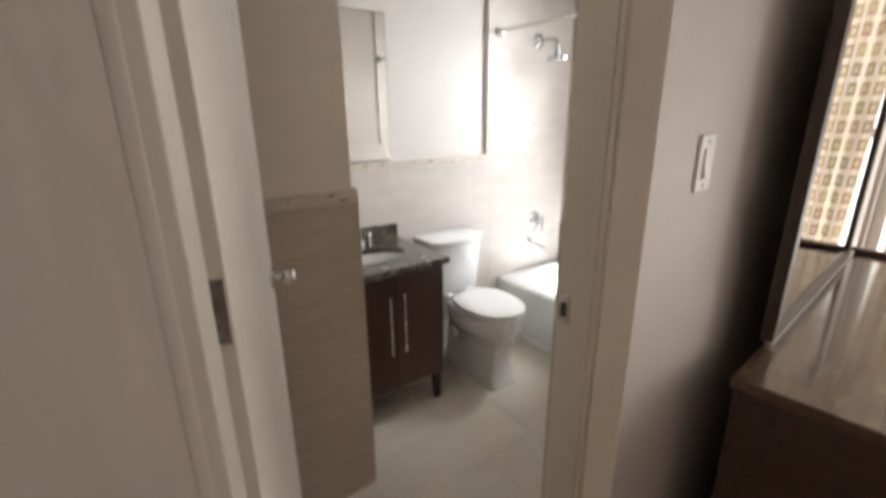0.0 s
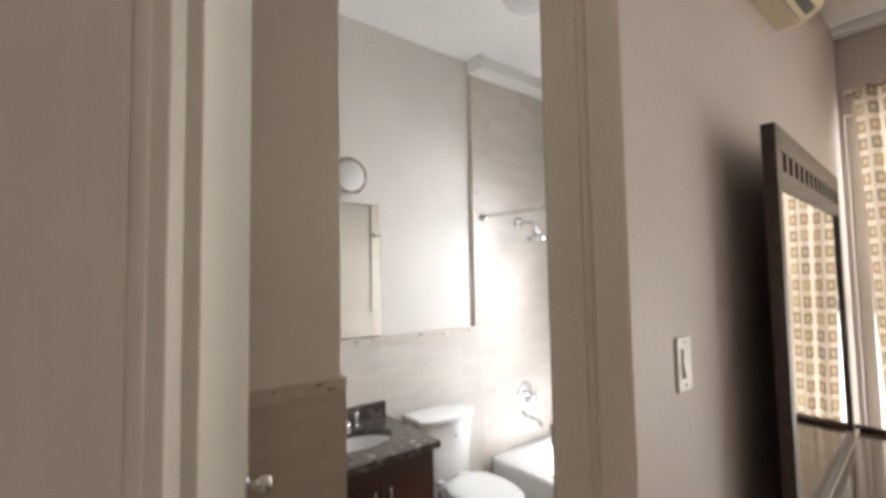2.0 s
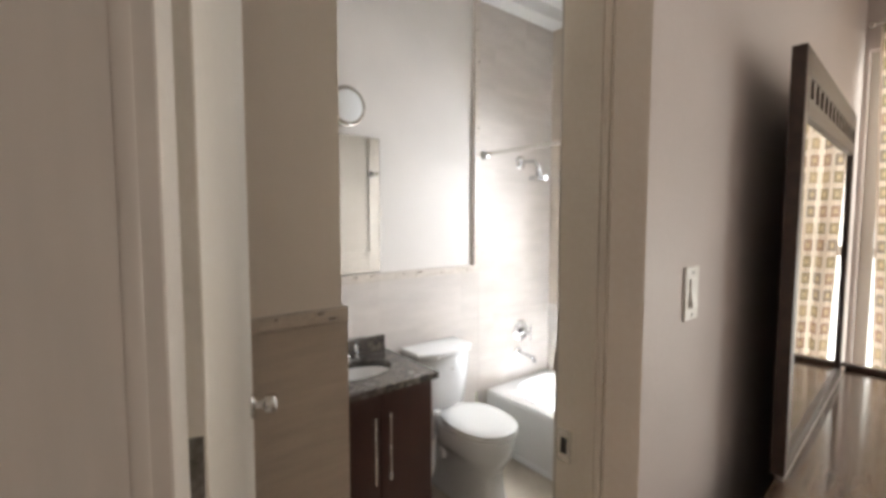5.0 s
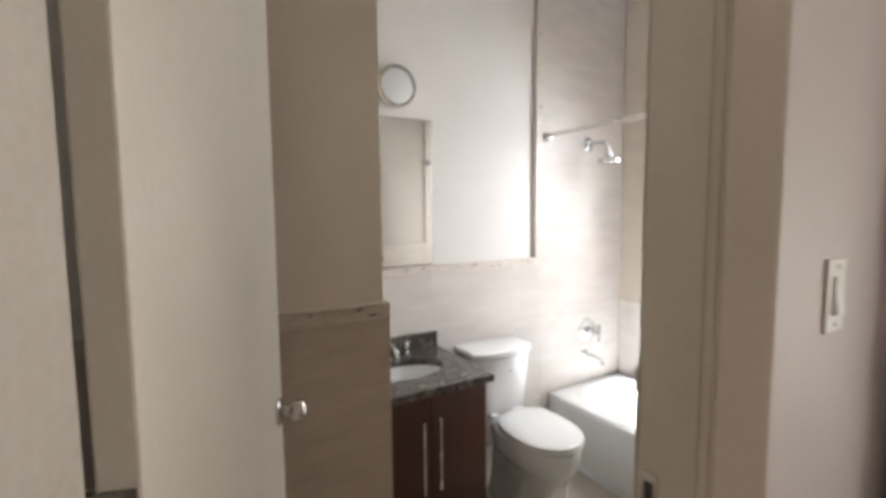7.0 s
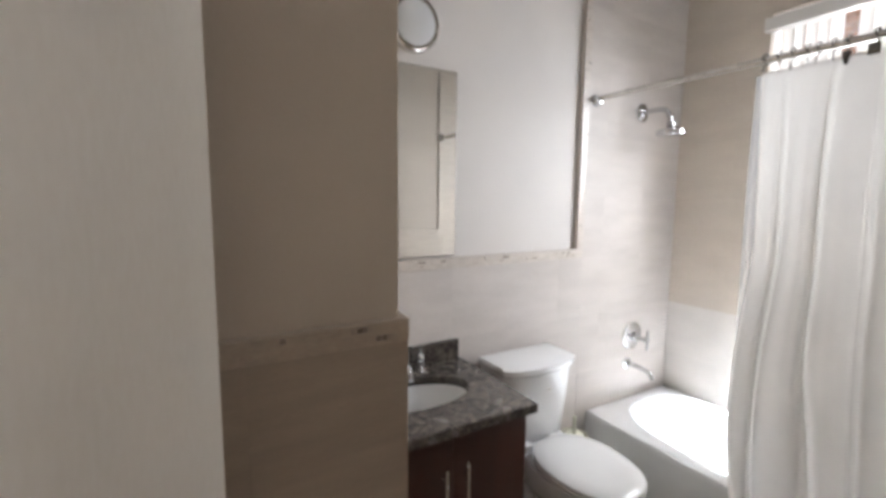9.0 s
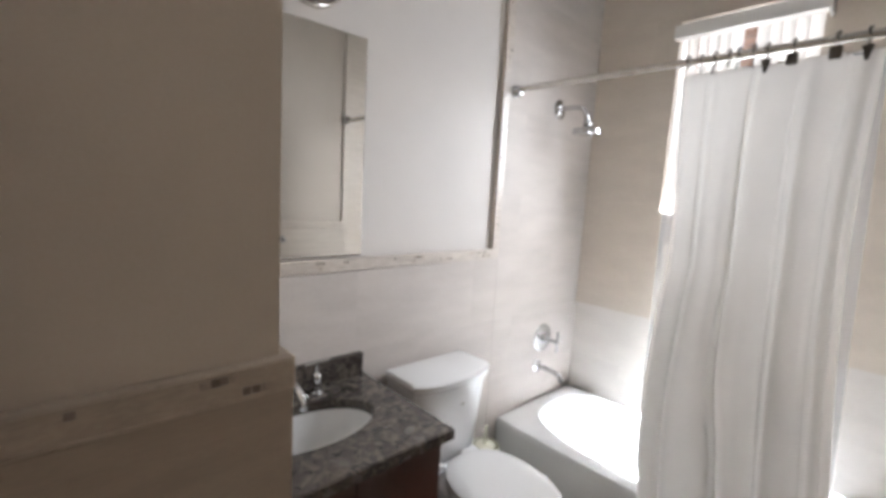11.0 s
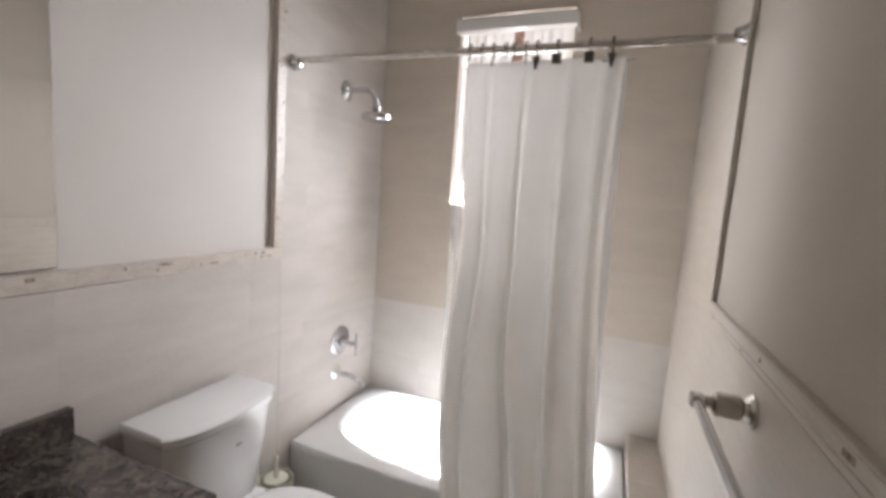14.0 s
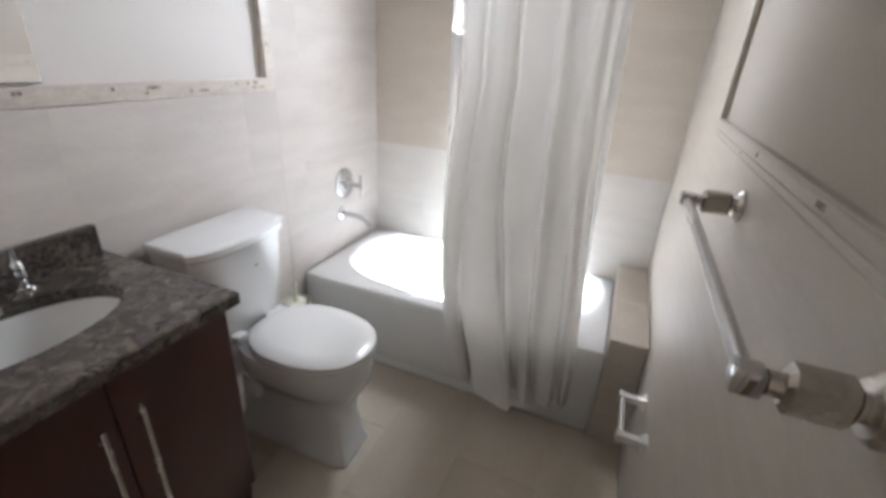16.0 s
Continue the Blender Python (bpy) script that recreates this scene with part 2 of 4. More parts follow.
def curtain_print():
    """Cream cloth printed with rows of olive, brown and gold squares, each with a paler middle."""
    m = bpy.data.materials.new("printed_curtain_cloth")
    m.use_nodes = True
    nt = m.node_tree
    N, L = nt.nodes, nt.links
    bs = N["Principled BSDF"]
    uv = N.new("ShaderNodeUVMap")
    sep = N.new("ShaderNodeSeparateXYZ")
    L.new(uv.outputs["UV"], sep.inputs[0])

    def math_node(op, a, b=None):
        n = N.new("ShaderNodeMath")
        n.operation = op
        for k, v in enumerate((a, b)):
            if v is None:
                continue
            if isinstance(v, (int, float)):
                n.inputs[k].default_value = v
            else:
                L.new(v, n.inputs[k])
        return n.outputs[0]

    cell = []
    dist = []
    for k in range(2):
        scaled = math_node("MULTIPLY", sep.outputs[k], 1 / 0.085)
        cell.append(math_node("FLOOR", scaled))
        fr = math_node("FRACT", scaled)
        dist.append(math_node("ABSOLUTE", math_node("SUBTRACT", fr, 0.5)))
    far = math_node("MAXIMUM", dist[0], dist[1])
    outer = math_node("LESS_THAN", far, 0.34)
    inner = math_node("LESS_THAN", far, 0.15)
    cmb = N.new("ShaderNodeCombineXYZ")
    L.new(cell[0], cmb.inputs[0])
    L.new(cell[1], cmb.inputs[1])
    wn = N.new("ShaderNodeTexWhiteNoise")
    wn.noise_dimensions = "2D"
    L.new(cmb.outputs[0], wn.inputs["Vector"])
    ramp = N.new("ShaderNodeValToRGB")
    cr = ramp.color_ramp
    cr.interpolation = "CONSTANT"
    cols = [(0.0, (0.38, 0.31, 0.21)), (0.3, (0.43, 0.30, 0.23)), (0.55, (0.50, 0.40, 0.28)), (0.8, (0.34, 0.28, 0.23))]
    cr.elements[0].color = (*cols[0][1], 1)
    cr.elements[1].position, cr.elements[1].color = cols[1][0], (*cols[1][1], 1)
    for p, c in cols[2:]:
        e = cr.elements.new(p)
        e.color = (*c, 1)
    L.new(wn.outputs["Value"], ramp.inputs["Fac"])
    a = N.new("ShaderNodeMix")
    a.data_type = "RGBA"
    a.inputs[6].default_value = (0.74, 0.65, 0.56, 1)
    L.new(outer, a.inputs["Factor"])
    L.new(ramp.outputs["Color"], a.inputs[7])
    b = N.new("ShaderNodeMix")
    b.data_type = "RGBA"
    b.inputs[7].default_value = (0.62, 0.50, 0.33, 1)
    L.new(inner, b.inputs["Factor"])
    L.new(a.outputs[2], b.inputs[6])
    weave = N.new("ShaderNodeTexNoise")
    weave.inputs["Scale"].default_value = 500
    tc = N.new("ShaderNodeTexCoord")
    L.new(tc.outputs["Object"], weave.inputs["Vector"])
    w = N.new("ShaderNodeMix")
    w.data_type, w.blend_type = "RGBA", "OVERLAY"
    w.inputs["Factor"].default_value = 0.2
    L.new(b.outputs[2], w.inputs[6])
    L.new(weave.outputs["Fac"], w.inputs[7])
    L.new(w.outputs[2], bs.inputs["Base Color"])
    bs.inputs["Roughness"].default_value = 0.85
    tr = N.new("ShaderNodeBsdfTranslucent")
    L.new(w.outputs[2], tr.inputs["Color"])
    ms = N.new("ShaderNodeMixShader")
    ms.inputs["Fac"].default_value = 0.55
    L.new(bs.outputs[0], ms.inputs[1])
    L.new(tr.outputs[0], ms.inputs[2])
    L.new(ms.outputs[0], N["Material Output"].inputs["Surface"])
    return m


M_PRINT = curtain_print()


# ---------- mesh helpers ----------
def part(name, bm, material, parent=None, label="", smooth=False):
    me = bpy.data.meshes.new(name)
    bmesh.ops.recalc_face_normals(bm, faces=bm.faces)
    bm.to_mesh(me)
    bm.free()
    me.materials.append(material)
    if smooth:
        me.polygons.foreach_set("use_smooth", [True] * len(me.polygons))
        me.set_sharp_from_angle(angle=radians(38))
    ob = new(name, me)
    if parent is not None:
        ob.parent = parent
    if label:
        ob["label"] = label
    return ob


def thing(name, label, category, group=""):
    return tagged(new(name), label, category, group)


def structure(ob, label):
    return tagged(ob, label, kind="structure")


def box(x0, y0, z0, x1, y1, z1, bevel=0.0, segs=2, bm=None):
    own = bmesh.new()
    bmesh.ops.create_cube(own, size=1, matrix=Matrix.Translation(((x0 + x1) / 2, (y0 + y1) / 2, (z0 + z1) / 2)) @ Matrix.Diagonal((abs(x1 - x0), abs(y1 - y0), abs(z1 - z0), 1)))
    if bevel:
        bmesh.ops.bevel(own, geom=own.edges[:], offset=bevel, segments=segs, profile=0.6, affect="EDGES")
    return merge(bm, own)


def merge(bm, own):
    if bm is None:
        return own
    tmp = bpy.data.meshes.new("tmp")
    own.to_mesh(tmp)
    own.free()
    bm.from_mesh(tmp)
    bpy.data.meshes.remove(tmp)
    return bm


def boxes(*specs):
    bm = bmesh.new()
    for sp in specs:
        box(*sp, bm=bm)
    return bm


def loft(loops, close_ends=True):
    """Faces between rings that have the same number of points."""
    bm = bmesh.new()
    rings = [[bm.verts.new(p) for p in lp] for lp in loops]
    n = len(rings[0])
    for a, b in zip(rings, rings[1:]):
        for i in range(n):
            bm.faces.new((a[i], a[(i + 1) % n], b[(i + 1) % n], b[i]))
    if close_ends:
        bm.faces.new(rings[0])
        bm.faces.new(rings[-1])
    return bm


def oval(cx, cy, z, a, b, e=2.0, n=48, bf=None):
    """A ring: a superellipse with half-axes a and b; bf: another half-axis for its front (lower y)."""
    out = []
    for i in range(n):
        t = 2 * math.pi * i / n
        c, s = math.cos(t), math.sin(t)
        bb = bf if (bf and s < 0) else b
        out.append((cx + a * math.copysign(abs(c) ** (2 / e), c), cy + bb * math.copysign(abs(s) ** (2 / e), s), z))
    return out


def lathe(profile, axis_m, n=32):
    """profile: (radius, height) pairs, turned round the z axis of axis_m."""
    return loft([[axis_m @ Vector((max(r, 1e-4) * math.cos(2 * math.pi * i / n), max(r, 1e-4) * math.sin(2 * math.pi * i / n), h)) for i in range(n)] for r, h in profile])


def tube(points, radius, n=16, radii=None, square=False):
    pts = [Vector(p) for p in points]
    loops = []
    up = None
    for k, p in enumerate(pts):
        d = (pts[min(k + 1, len(pts) - 1)] - pts[max(k - 1, 0)]).normalized()
        if up is None:
            up = Vector((0, 0, 1)) if abs(d.z) < 0.9 else Vector((0, 1, 0))
        side = d.cross(up).normalized()
        up = side.cross(d).normalized()
        r = radii[k] if radii else radius
        loops.append([p + side * r * math.cos(2 * math.pi * (i + 0.5) / n) + up * r * math.sin(2 * math.pi * (i + 0.5) / n) for i in range(n)])
    return loft(loops)


def arc(points, steps=8):
    """A smooth run through the points (Catmull-Rom)."""
    p = [Vector(q) for q in points]
    p = [p[0] * 2 - p[1]] + p + [p[-1] * 2 - p[-2]]
    out = []
    for i in range(1, len(p) - 2):
        for k in range(steps):
            t = k / steps
            out.append(0.5 * ((2 * p[i]) + (p[i + 1] - p[i - 1]) * t + (2 * p[i - 1] - 5 * p[i] + 4 * p[i + 1] - p[i + 2]) * t * t + (3 * p[i] - p[i - 1] - 3 * p[i + 1] + p[i + 2]) * t ** 3))
    out.append(p[-2])
    return out


FACING = {"-y": Matrix.Rotation(radians(90), 4, "X"), "+y": Matrix.Rotation(radians(-90), 4, "X"), "-x": Matrix.Rotation(radians(-90), 4, "Y"), "+x": Matrix.Rotation(radians(90), 4, "Y"), "+z": Matrix.Identity(4), "-z": Matrix.Rotation(radians(180), 4, "X")}


def at(x, y, z, facing="+z"):
    return Matrix.Translation((x, y, z)) @ FACING[facing]


def holed(axis, n0, n1, outer, hole):
    """One wall slab between n0 and n1 with a rectangular opening through it. outer, hole: (u0, v0, u1, v1)."""
    def ring(r, n):
        pts = ((r[0], r[1]), (r[2], r[1]), (r[2], r[3]), (r[0], r[3]))
        return [(n, u, v) if axis == "x" else (u, n, v) for u, v in pts]
    return loft([ring(outer, n0), ring(hole, n0), ring(hole, n1), ring(outer, n1), ring(outer, n0)], False)


# ---------- plan ----------
BN, BS, BE = 2.110, 0.611, 2.775      # tile faces of the bathroom's north, south and east walls
PN, PS = 2.130, 0.600                 # painted faces above the tile
BED_Y, BED_X = 0.430, 3.000           # bedroom faces of the door wall and of its window wall
CEIL_B, CEIL_R = 3.030, 2.800
BORDER_LO, BORDER_HI = 1.203, 1.250
STUB_X, STUB_Y = 0.700, 1.380
WY0, WY1, WZ0, WZ1 = 1.150, 1.690, 1.465, 2.372      # bathroom window
BWY0, BWY1, BWZ0, BWZ1 = -2.380, 0.412, 0.500, 2.360  # bedroom window, stretched unseen past its curtains to light the room
DX0, DX1, DTOP = 0.085, 0.823, 2.480                # door opening

wall_north = structure(part("wall_north", boxes((STUB_X, PN, 0, 2.95, 2.26, CEIL_B)), M_PAINT), "warm white painted bathroom wall above beige tile")
wall_stub = structure(part("wall_stub", boxes((-0.10, STUB_Y, 0, STUB_X, 2.26, CEIL_B)), M_LIFTPAINT), "painted chase wall beside the vanity niche, warm light in its colour")
wall_west = structure(part("wall_west", boxes((-0.22, PS, 0, -0.10, 2.26, CEIL_B)), M_PAINT), "painted bathroom wall behind the open door")
wall_south = structure(part("wall_south", holed("y", 0.508, PS, (-1.72, -0.10, 2.95, CEIL_B), (DX0 - 0.02, -0.012, DX1 + 0.02, DTOP + 0.02)), M_SHADEPAINT), "painted bathroom side of the door wall, shade in its colour")
wall_door = structure(part("wall_door", holed("y", BED_Y, 0.508, (-1.72, -0.10, BED_X + 0.15, CEIL_B), (DX0 - 0.02, -0.012, DX1 + 0.02, DTOP + 0.02)), M_BEDPAINT), "pinkish beige painted bedroom wall round the door")
EX0, EX1 = 2.800, 2.950
wall_east = structure(part("wall_east", holed("x", EX0, EX1, (PS, 0, 2.138, CEIL_B), (WY0, WZ0, WY1, WZ1)), M_PAINT), "bathroom window wall")
wall_bed_east = structure(part("wall_bedroom_east", holed("x", BED_X, BED_X + 0.15, (-2.6, 0, BED_Y, CEIL_R), (BWY0, BWZ0, BWY1, BWZ1)), M_BEDPAINT), "pinkish beige bedroom wall with a large window")
structure(part("wall_bedroom_west", boxes((-1.84, -2.6, 0, -1.72, BED_Y, CEIL_R)), M_BEDPAINT), "plain painted bedroom wall")
structure(part("wall_bedroom_south", boxes((-1.84, -2.72, 0, BED_X + 0.15, -2.6, CEIL_R)), M_BEDPAINT), "plain painted bedroom wall")
structure(part("ceiling_bathroom", boxes((-0.22, PS, CEIL_B, 2.95, 2.26, CEIL_B + 0.12)), M_CEIL), "flat white bathroom ceiling")
structure(part("ceiling_bedroom", boxes((-1.84, -2.72, CEIL_R, BED_X + 0.15, BED_Y, CEIL_R + 0.12)), M_CEIL), "flat white bedroom ceiling")
floor_bath = structure(part("floor_bathroom", boxes((-0.22, 0.508, -0.14, 2.95, 2.26, -0.006)), M_GROUT), "beige tiled bathroom floor")
floor_bed = structure(part("floor_bedroom", boxes((-1.84, -2.72, -0.14, BED_X + 0.15, 0.508, -0.018)), M_GROUT), "brown wooden bedroom floor")
structure(part("soffit_beam", box(1.985, 1.985, 2.940, 2.80, 2.139, CEIL_B + 0.01, 0.006), M_CEIL), "white boxed beam under the ceiling over the tub")
structure(part("crown_trim", box(2.93, -2.6, 2.755, BED_X, 0.43, CEIL_R, 0.01), M_CEIL), "white trim along the top of the bedroom window wall")
structure(part("threshold", box(DX0, 0.43, -0.02, DX1, 0.60, 0.012, 0.004), M_BORDER), "pale stone door threshold")
structure(part("ground", boxes((-60, -60, -4.3, 90, 60, -4.0)), M_GROUND), "grey concrete yard outside below the windows")


# pressed metal door frame: rebate, stop and face in one profile, swept up, across and down
def frame_side(xs, name):
    """xs: x positions of the profile from rebate to outer face, on one jamb."""
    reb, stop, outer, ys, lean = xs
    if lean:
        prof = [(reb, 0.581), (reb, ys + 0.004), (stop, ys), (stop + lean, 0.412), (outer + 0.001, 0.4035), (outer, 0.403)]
    else:
        # two fine grooves behind the stop, then one slanted face out to the wall
        prof = [(reb, 0.581), (reb, ys + 0.004), (stop, ys), (stop, ys - 0.007), (stop + 0.004, ys - 0.009), (stop + 0.004, ys - 0.014), (stop + 0.001, ys - 0.016), (stop + 0.003, ys - 0.021), (stop + 0.008, ys - 0.022),
                (stop + 0.006, ys - 0.028), (outer - 0.012, 0.404), (outer - 0.006, 0.400), (outer, 0.404)]
    prof += [(outer, 0.440), (reb + (outer - stop) * 0.25, 0.440), (reb + (outer - stop) * 0.25, 0.581)]
    bm = loft([[(x, y, z) for x, y in prof] for z in (0.0, DTOP + 0.055)])
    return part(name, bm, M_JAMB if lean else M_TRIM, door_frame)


door_frame = structure(new("door_frame"), "cream enamelled metal door frame")
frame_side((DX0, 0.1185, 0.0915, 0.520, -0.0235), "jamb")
frame_side((DX1, 0.772, 0.836, 0.468, 0.0), "jamb")
part("head", boxes((DX0, 0.399, DTOP, DX1, 0.581, DTOP + 0.055)), M_TRIM, door_frame)
part("strike_plate", box(DX1 - 0.0025, 0.545, 1.025, DX1 + 0.001, 0.576, 1.095, 0.001), M_NICKEL, door_frame, "worn metal strike plate")
part("strike_hole", box(DX1 - 0.0032, 0.553, 1.043, DX1 - 0.002, 0.568, 1.077), M_BLACK, door_frame, "dark latch hole")


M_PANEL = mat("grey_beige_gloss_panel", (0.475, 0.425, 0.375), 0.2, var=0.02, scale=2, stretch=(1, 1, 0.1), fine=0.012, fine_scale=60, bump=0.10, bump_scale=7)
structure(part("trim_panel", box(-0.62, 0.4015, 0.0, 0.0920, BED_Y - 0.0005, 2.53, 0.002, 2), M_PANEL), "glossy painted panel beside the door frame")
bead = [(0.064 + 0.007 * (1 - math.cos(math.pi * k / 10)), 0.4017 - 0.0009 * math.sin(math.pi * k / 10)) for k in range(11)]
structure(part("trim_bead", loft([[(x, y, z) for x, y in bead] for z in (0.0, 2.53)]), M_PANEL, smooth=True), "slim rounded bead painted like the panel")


# the open door
def build_door():
    width, thick, height = 0.708, 0.036, 2.462
    root = structure(new("door_1"), "off-white enamelled slab door standing open")
    root.matrix_world = pose(0.146, 0.577, 0, 0, 0, -18.6)
    part("slab", box(-thick, 0, 0.012, 0, width, height, 0.003), M_DOOR, root)
    for z in (2.25, 1.245, 0.25):
        part("hinge_leaf", box(-0.033, -0.003, z - 0.045, -0.004, 0.002, z + 0.045, 0.0012), M_STEEL, root, "dull grey steel hinge leaf")
        part("hinge_knuckle", lathe([(0.006, -0.046), (0.006, 0.046)], Matrix.Translation((-0.040, -0.004, z)), 14), M_STEEL, root, smooth=True)
    kz, ky = 1.058, width - 0.058
    for sgn, face in ((0.0, "+x"), (-thick, "-x")):
        rose = part("rosette", lathe([(0.001, 0), (0.031, 0), (0.031, 0.004), (0.025, 0.009), (0.012, 0.011)], at(sgn, ky, kz, face), 28), M_NICKEL, root, smooth=True)
        part("knob", lathe([(0.011, 0.009), (0.0105, 0.026), (0.014, 0.031), (0.023, 0.036), (0.026, 0.046), (0.025, 0.057), (0.018, 0.063), (0.001, 0.065)], at(sgn, ky, kz, face), 28), M_NICKEL, rose, "round brushed nickel knob", smooth=True)
    part("latch_plate", box(-0.030, width - 0.001, kz - 0.028, -0.006, width + 0.002, kz + 0.028, 0.0008), M_NICKEL, root, "small metal latch plate")


build_door()


# ---------- bathroom things ----------
def superrect(cx, cy, z, a, b, n=64, r=0.02):
    """A rectangle ring with rounded corners."""
    out = []
    for i in range(n):
        t = 2 * math.pi * (i + 0.5) / n
        c, s = math.cos(t), math.sin(t)
        k = min(a / max(abs(c), 1e-6), b / max(abs(s), 1e-6))
        x, y = k * c, k * s
        dx, dy = abs(x) - (a - r), abs(y) - (b - r)
        if dx > 0 and dy > 0:
            h = math.hypot(dx, dy)
            f = r / h
            x, y = math.copysign(a - r + dx * f, x), math.copysign(b - r + dy * f, y)
        out.append((cx + x, cy + y, z))
    return out


def build_tub():
    x0, x1, y0, y1, h = 2.100, 2.776, 0.742, 2.111, 0.388
    cx, cy, a, b = (x0 + x1) / 2, (y0 + y1) / 2, (x1 - x0) / 2, (y1 - y0) / 2
    root = thing("bathtub", "white enamelled alcove bathtub along the window wall", "bathtub")
    ix, iy = cx + 0.012, cy + 0.016
    rings = [superrect(cx, cy, 0.0, a - 0.012, b, r=0.012), superrect(cx, cy, 0.045, a - 0.012, b, r=0.012), superrect(cx, cy, 0.055, a - 0.004, b, r=0.012), superrect(cx, cy, h - 0.035, a, b, r=0.012), superrect(cx, cy, h - 0.012, a - 0.001, b - 0.001, r=0.014), superrect(cx, cy, h - 0.003, a - 0.006, b - 0.006, r=0.02), superrect(cx, cy, h, a - 0.016, b - 0.016, r=0.03)]
    for aa, bb, z, e in ((0.274, 0.596, h, 2.7), (0.266, 0.588, h - 0.006, 2.7), (0.259, 0.580, h - 0.022, 2.7), (0.248, 0.565, h - 0.10, 2.9), (0.232, 0.545, h - 0.20, 3.3), (0.212, 0.510, h - 0.275, 3.4), (0.17, 0.46, h - 0.305, 3.2), (0.05, 0.2, h - 0.312, 2.5)):
        rings.append(oval(ix, iy, z, aa, bb, e, 64))
    part("body", loft(rings), M_TUB, root, smooth=True)
    part("overflow_plate", lathe([(0.001, 0.006), (0.030, 0.005), (0.036, 0.002), (0.036, -0.004)], at(ix - 0.02, iy + 0.569, 0.30, "-y"), 28), M_CHROME, root, "round chrome overflow plate", True)
    part("drain", lathe([(0.001, 0.004), (0.028, 0.003), (0.033, 0.0)], at(ix, iy + 0.36, h - 0.3105), 24), M_CHROME, root, "chrome drain ring", True)


build_tub()


def build_ledge():
    x0, x1, y0, y1, h = 2.088, 2.776, BS + 0.001, 0.741, 0.470
    led = structure(part("tub_ledge", boxes((x0 + 0.01, y0, 0, x1, y1 - 0.002, h - 0.01)), M_GROUT), "tiled box ledge at the end of the tub")
    for b in ((x0, y0, 0.0, x0 + 0.0095, y1, 0.300), (x0, y0, 0.302, x0 + 0.0095, y1, h), (x0 + 0.0105, y0, h - 0.0095, 2.40, y1, h), (2.4025, y0, h - 0.0095, x1, y1, h)):
        part("tile", box(*b, 0.0012, 1), M_TILE, led)


build_ledge()


def build_toilet():
    cx = 1.600
    root = thing("toilet", "white porcelain two-piece toilet with its lid closed", "toilet")
    # tank with a bowed front
    def tank_ring(z, hw, yb, yf, bow, n=40):
        out = []
        for i in range(n // 2 + 1):
            u = -1 + 2 * i / (n // 2)
            ease = (1 - abs(u) ** 2.4)
            out.append((cx + hw * u, yf - bow * ease + 0.012 * abs(u) ** 10, z))
        out.append((cx + hw, yb, z))
        out.append((cx - hw, yb, z))
        return out
    yb = 2.088
    part("tank", loft([tank_ring(0.452, 0.166, yb, 1.950, 0.030), tank_ring(0.462, 0.174, yb, 1.943, 0.032), tank_ring(0.60, 0.183, yb, 1.932, 0.036), tank_ring(0.772, 0.190, yb, 1.918, 0.038)]), M_PORC, root, smooth=True)
    part("tank_lid", loft([tank_ring(0.773, 0.193, yb, 1.912, 0.040), tank_ring(0.779, 0.198, yb + 0.004, 1.906, 0.041), tank_ring(0.802, 0.199, yb + 0.004, 1.905, 0.041), tank_ring(0.809, 0.196, yb + 0.002, 1.917, 0.040), tank_ring(0.811, 0.188, yb - 0.004, 1.925, 0.038)]), M_PORC, root, smooth=True)
    # bowl and pedestal
    rings = []
    bx = cx + 0.034
    for z, a, yc, b, bf, e in ((0.0, 0.098, 1.80, 0.20, 0.287, 9.0), (0.010, 0.099, 1.80, 0.20, 0.287, 9.0), (0.028, 0.094, 1.80, 0.195, 0.276, 8.5), (0.07, 0.084, 1.80, 0.19, 0.262, 8.0), (0.14, 0.078, 1.80, 0.19, 0.256, 7.0), (0.20, 0.078, 1.80, 0.19, 0.256, 6.0),
                              (0.240, 0.094, 1.79, 0.20, 0.270, 3.4), (0.275, 0.125, 1.77, 0.21, 0.278, 2.5), (0.308, 0.148, 1.75, 0.225, 0.276, 2.25), (0.345, 0.161, 1.74, 0.235, 0.276, 2.15), (0.385, 0.165, 1.74, 0.240, 0.278, 2.1), (0.398, 0.162, 1.74, 0.238, 0.275, 2.1)):
        rings.append(oval(bx, yc, z * 1.07, a, b, e, 64, bf))
    part("bowl", loft(rings), M_PORC, root, smooth=True)
    part("bowl_deck", box(cx - 0.150, 1.90, 0.30, cx + 0.175, 2.07, 0.446, 0.03, 4), M_PORC, root, smooth=True)
    def lid_ring(z, a, bf, b, e=2.25):
        return oval(cx + 0.042, 1.705, z + 0.029, a - 0.014, b, e, 48, bf - 0.046)
    part("seat", loft([lid_ring(0.400, 0.180, 0.280, 0.195), lid_ring(0.404, 0.185, 0.286, 0.198), lid_ring(0.415, 0.186, 0.287, 0.198), lid_ring(0.4185, 0.183, 0.284, 0.196)]), M_SEAT, root, smooth=True)
    part("seat_lid", loft([lid_ring(0.4205, 0.184, 0.285, 0.197), lid_ring(0.425, 0.187, 0.289, 0.200), lid_ring(0.436, 0.186, 0.288, 0.199), lid_ring(0.443, 0.176, 0.278, 0.190), lid_ring(0.4465, 0.13, 0.22, 0.15), lid_ring(0.4475, 0.03, 0.06, 0.04)]), M_SEAT, root, smooth=True)
    for dx in (-0.075, 0.075):
        part("seat_hinge", box(cx + dx - 0.022, 1.888, 0.447, cx + dx + 0.022, 1.922, 0.470, 0.007, 3), M_SEAT, root, smooth=True)
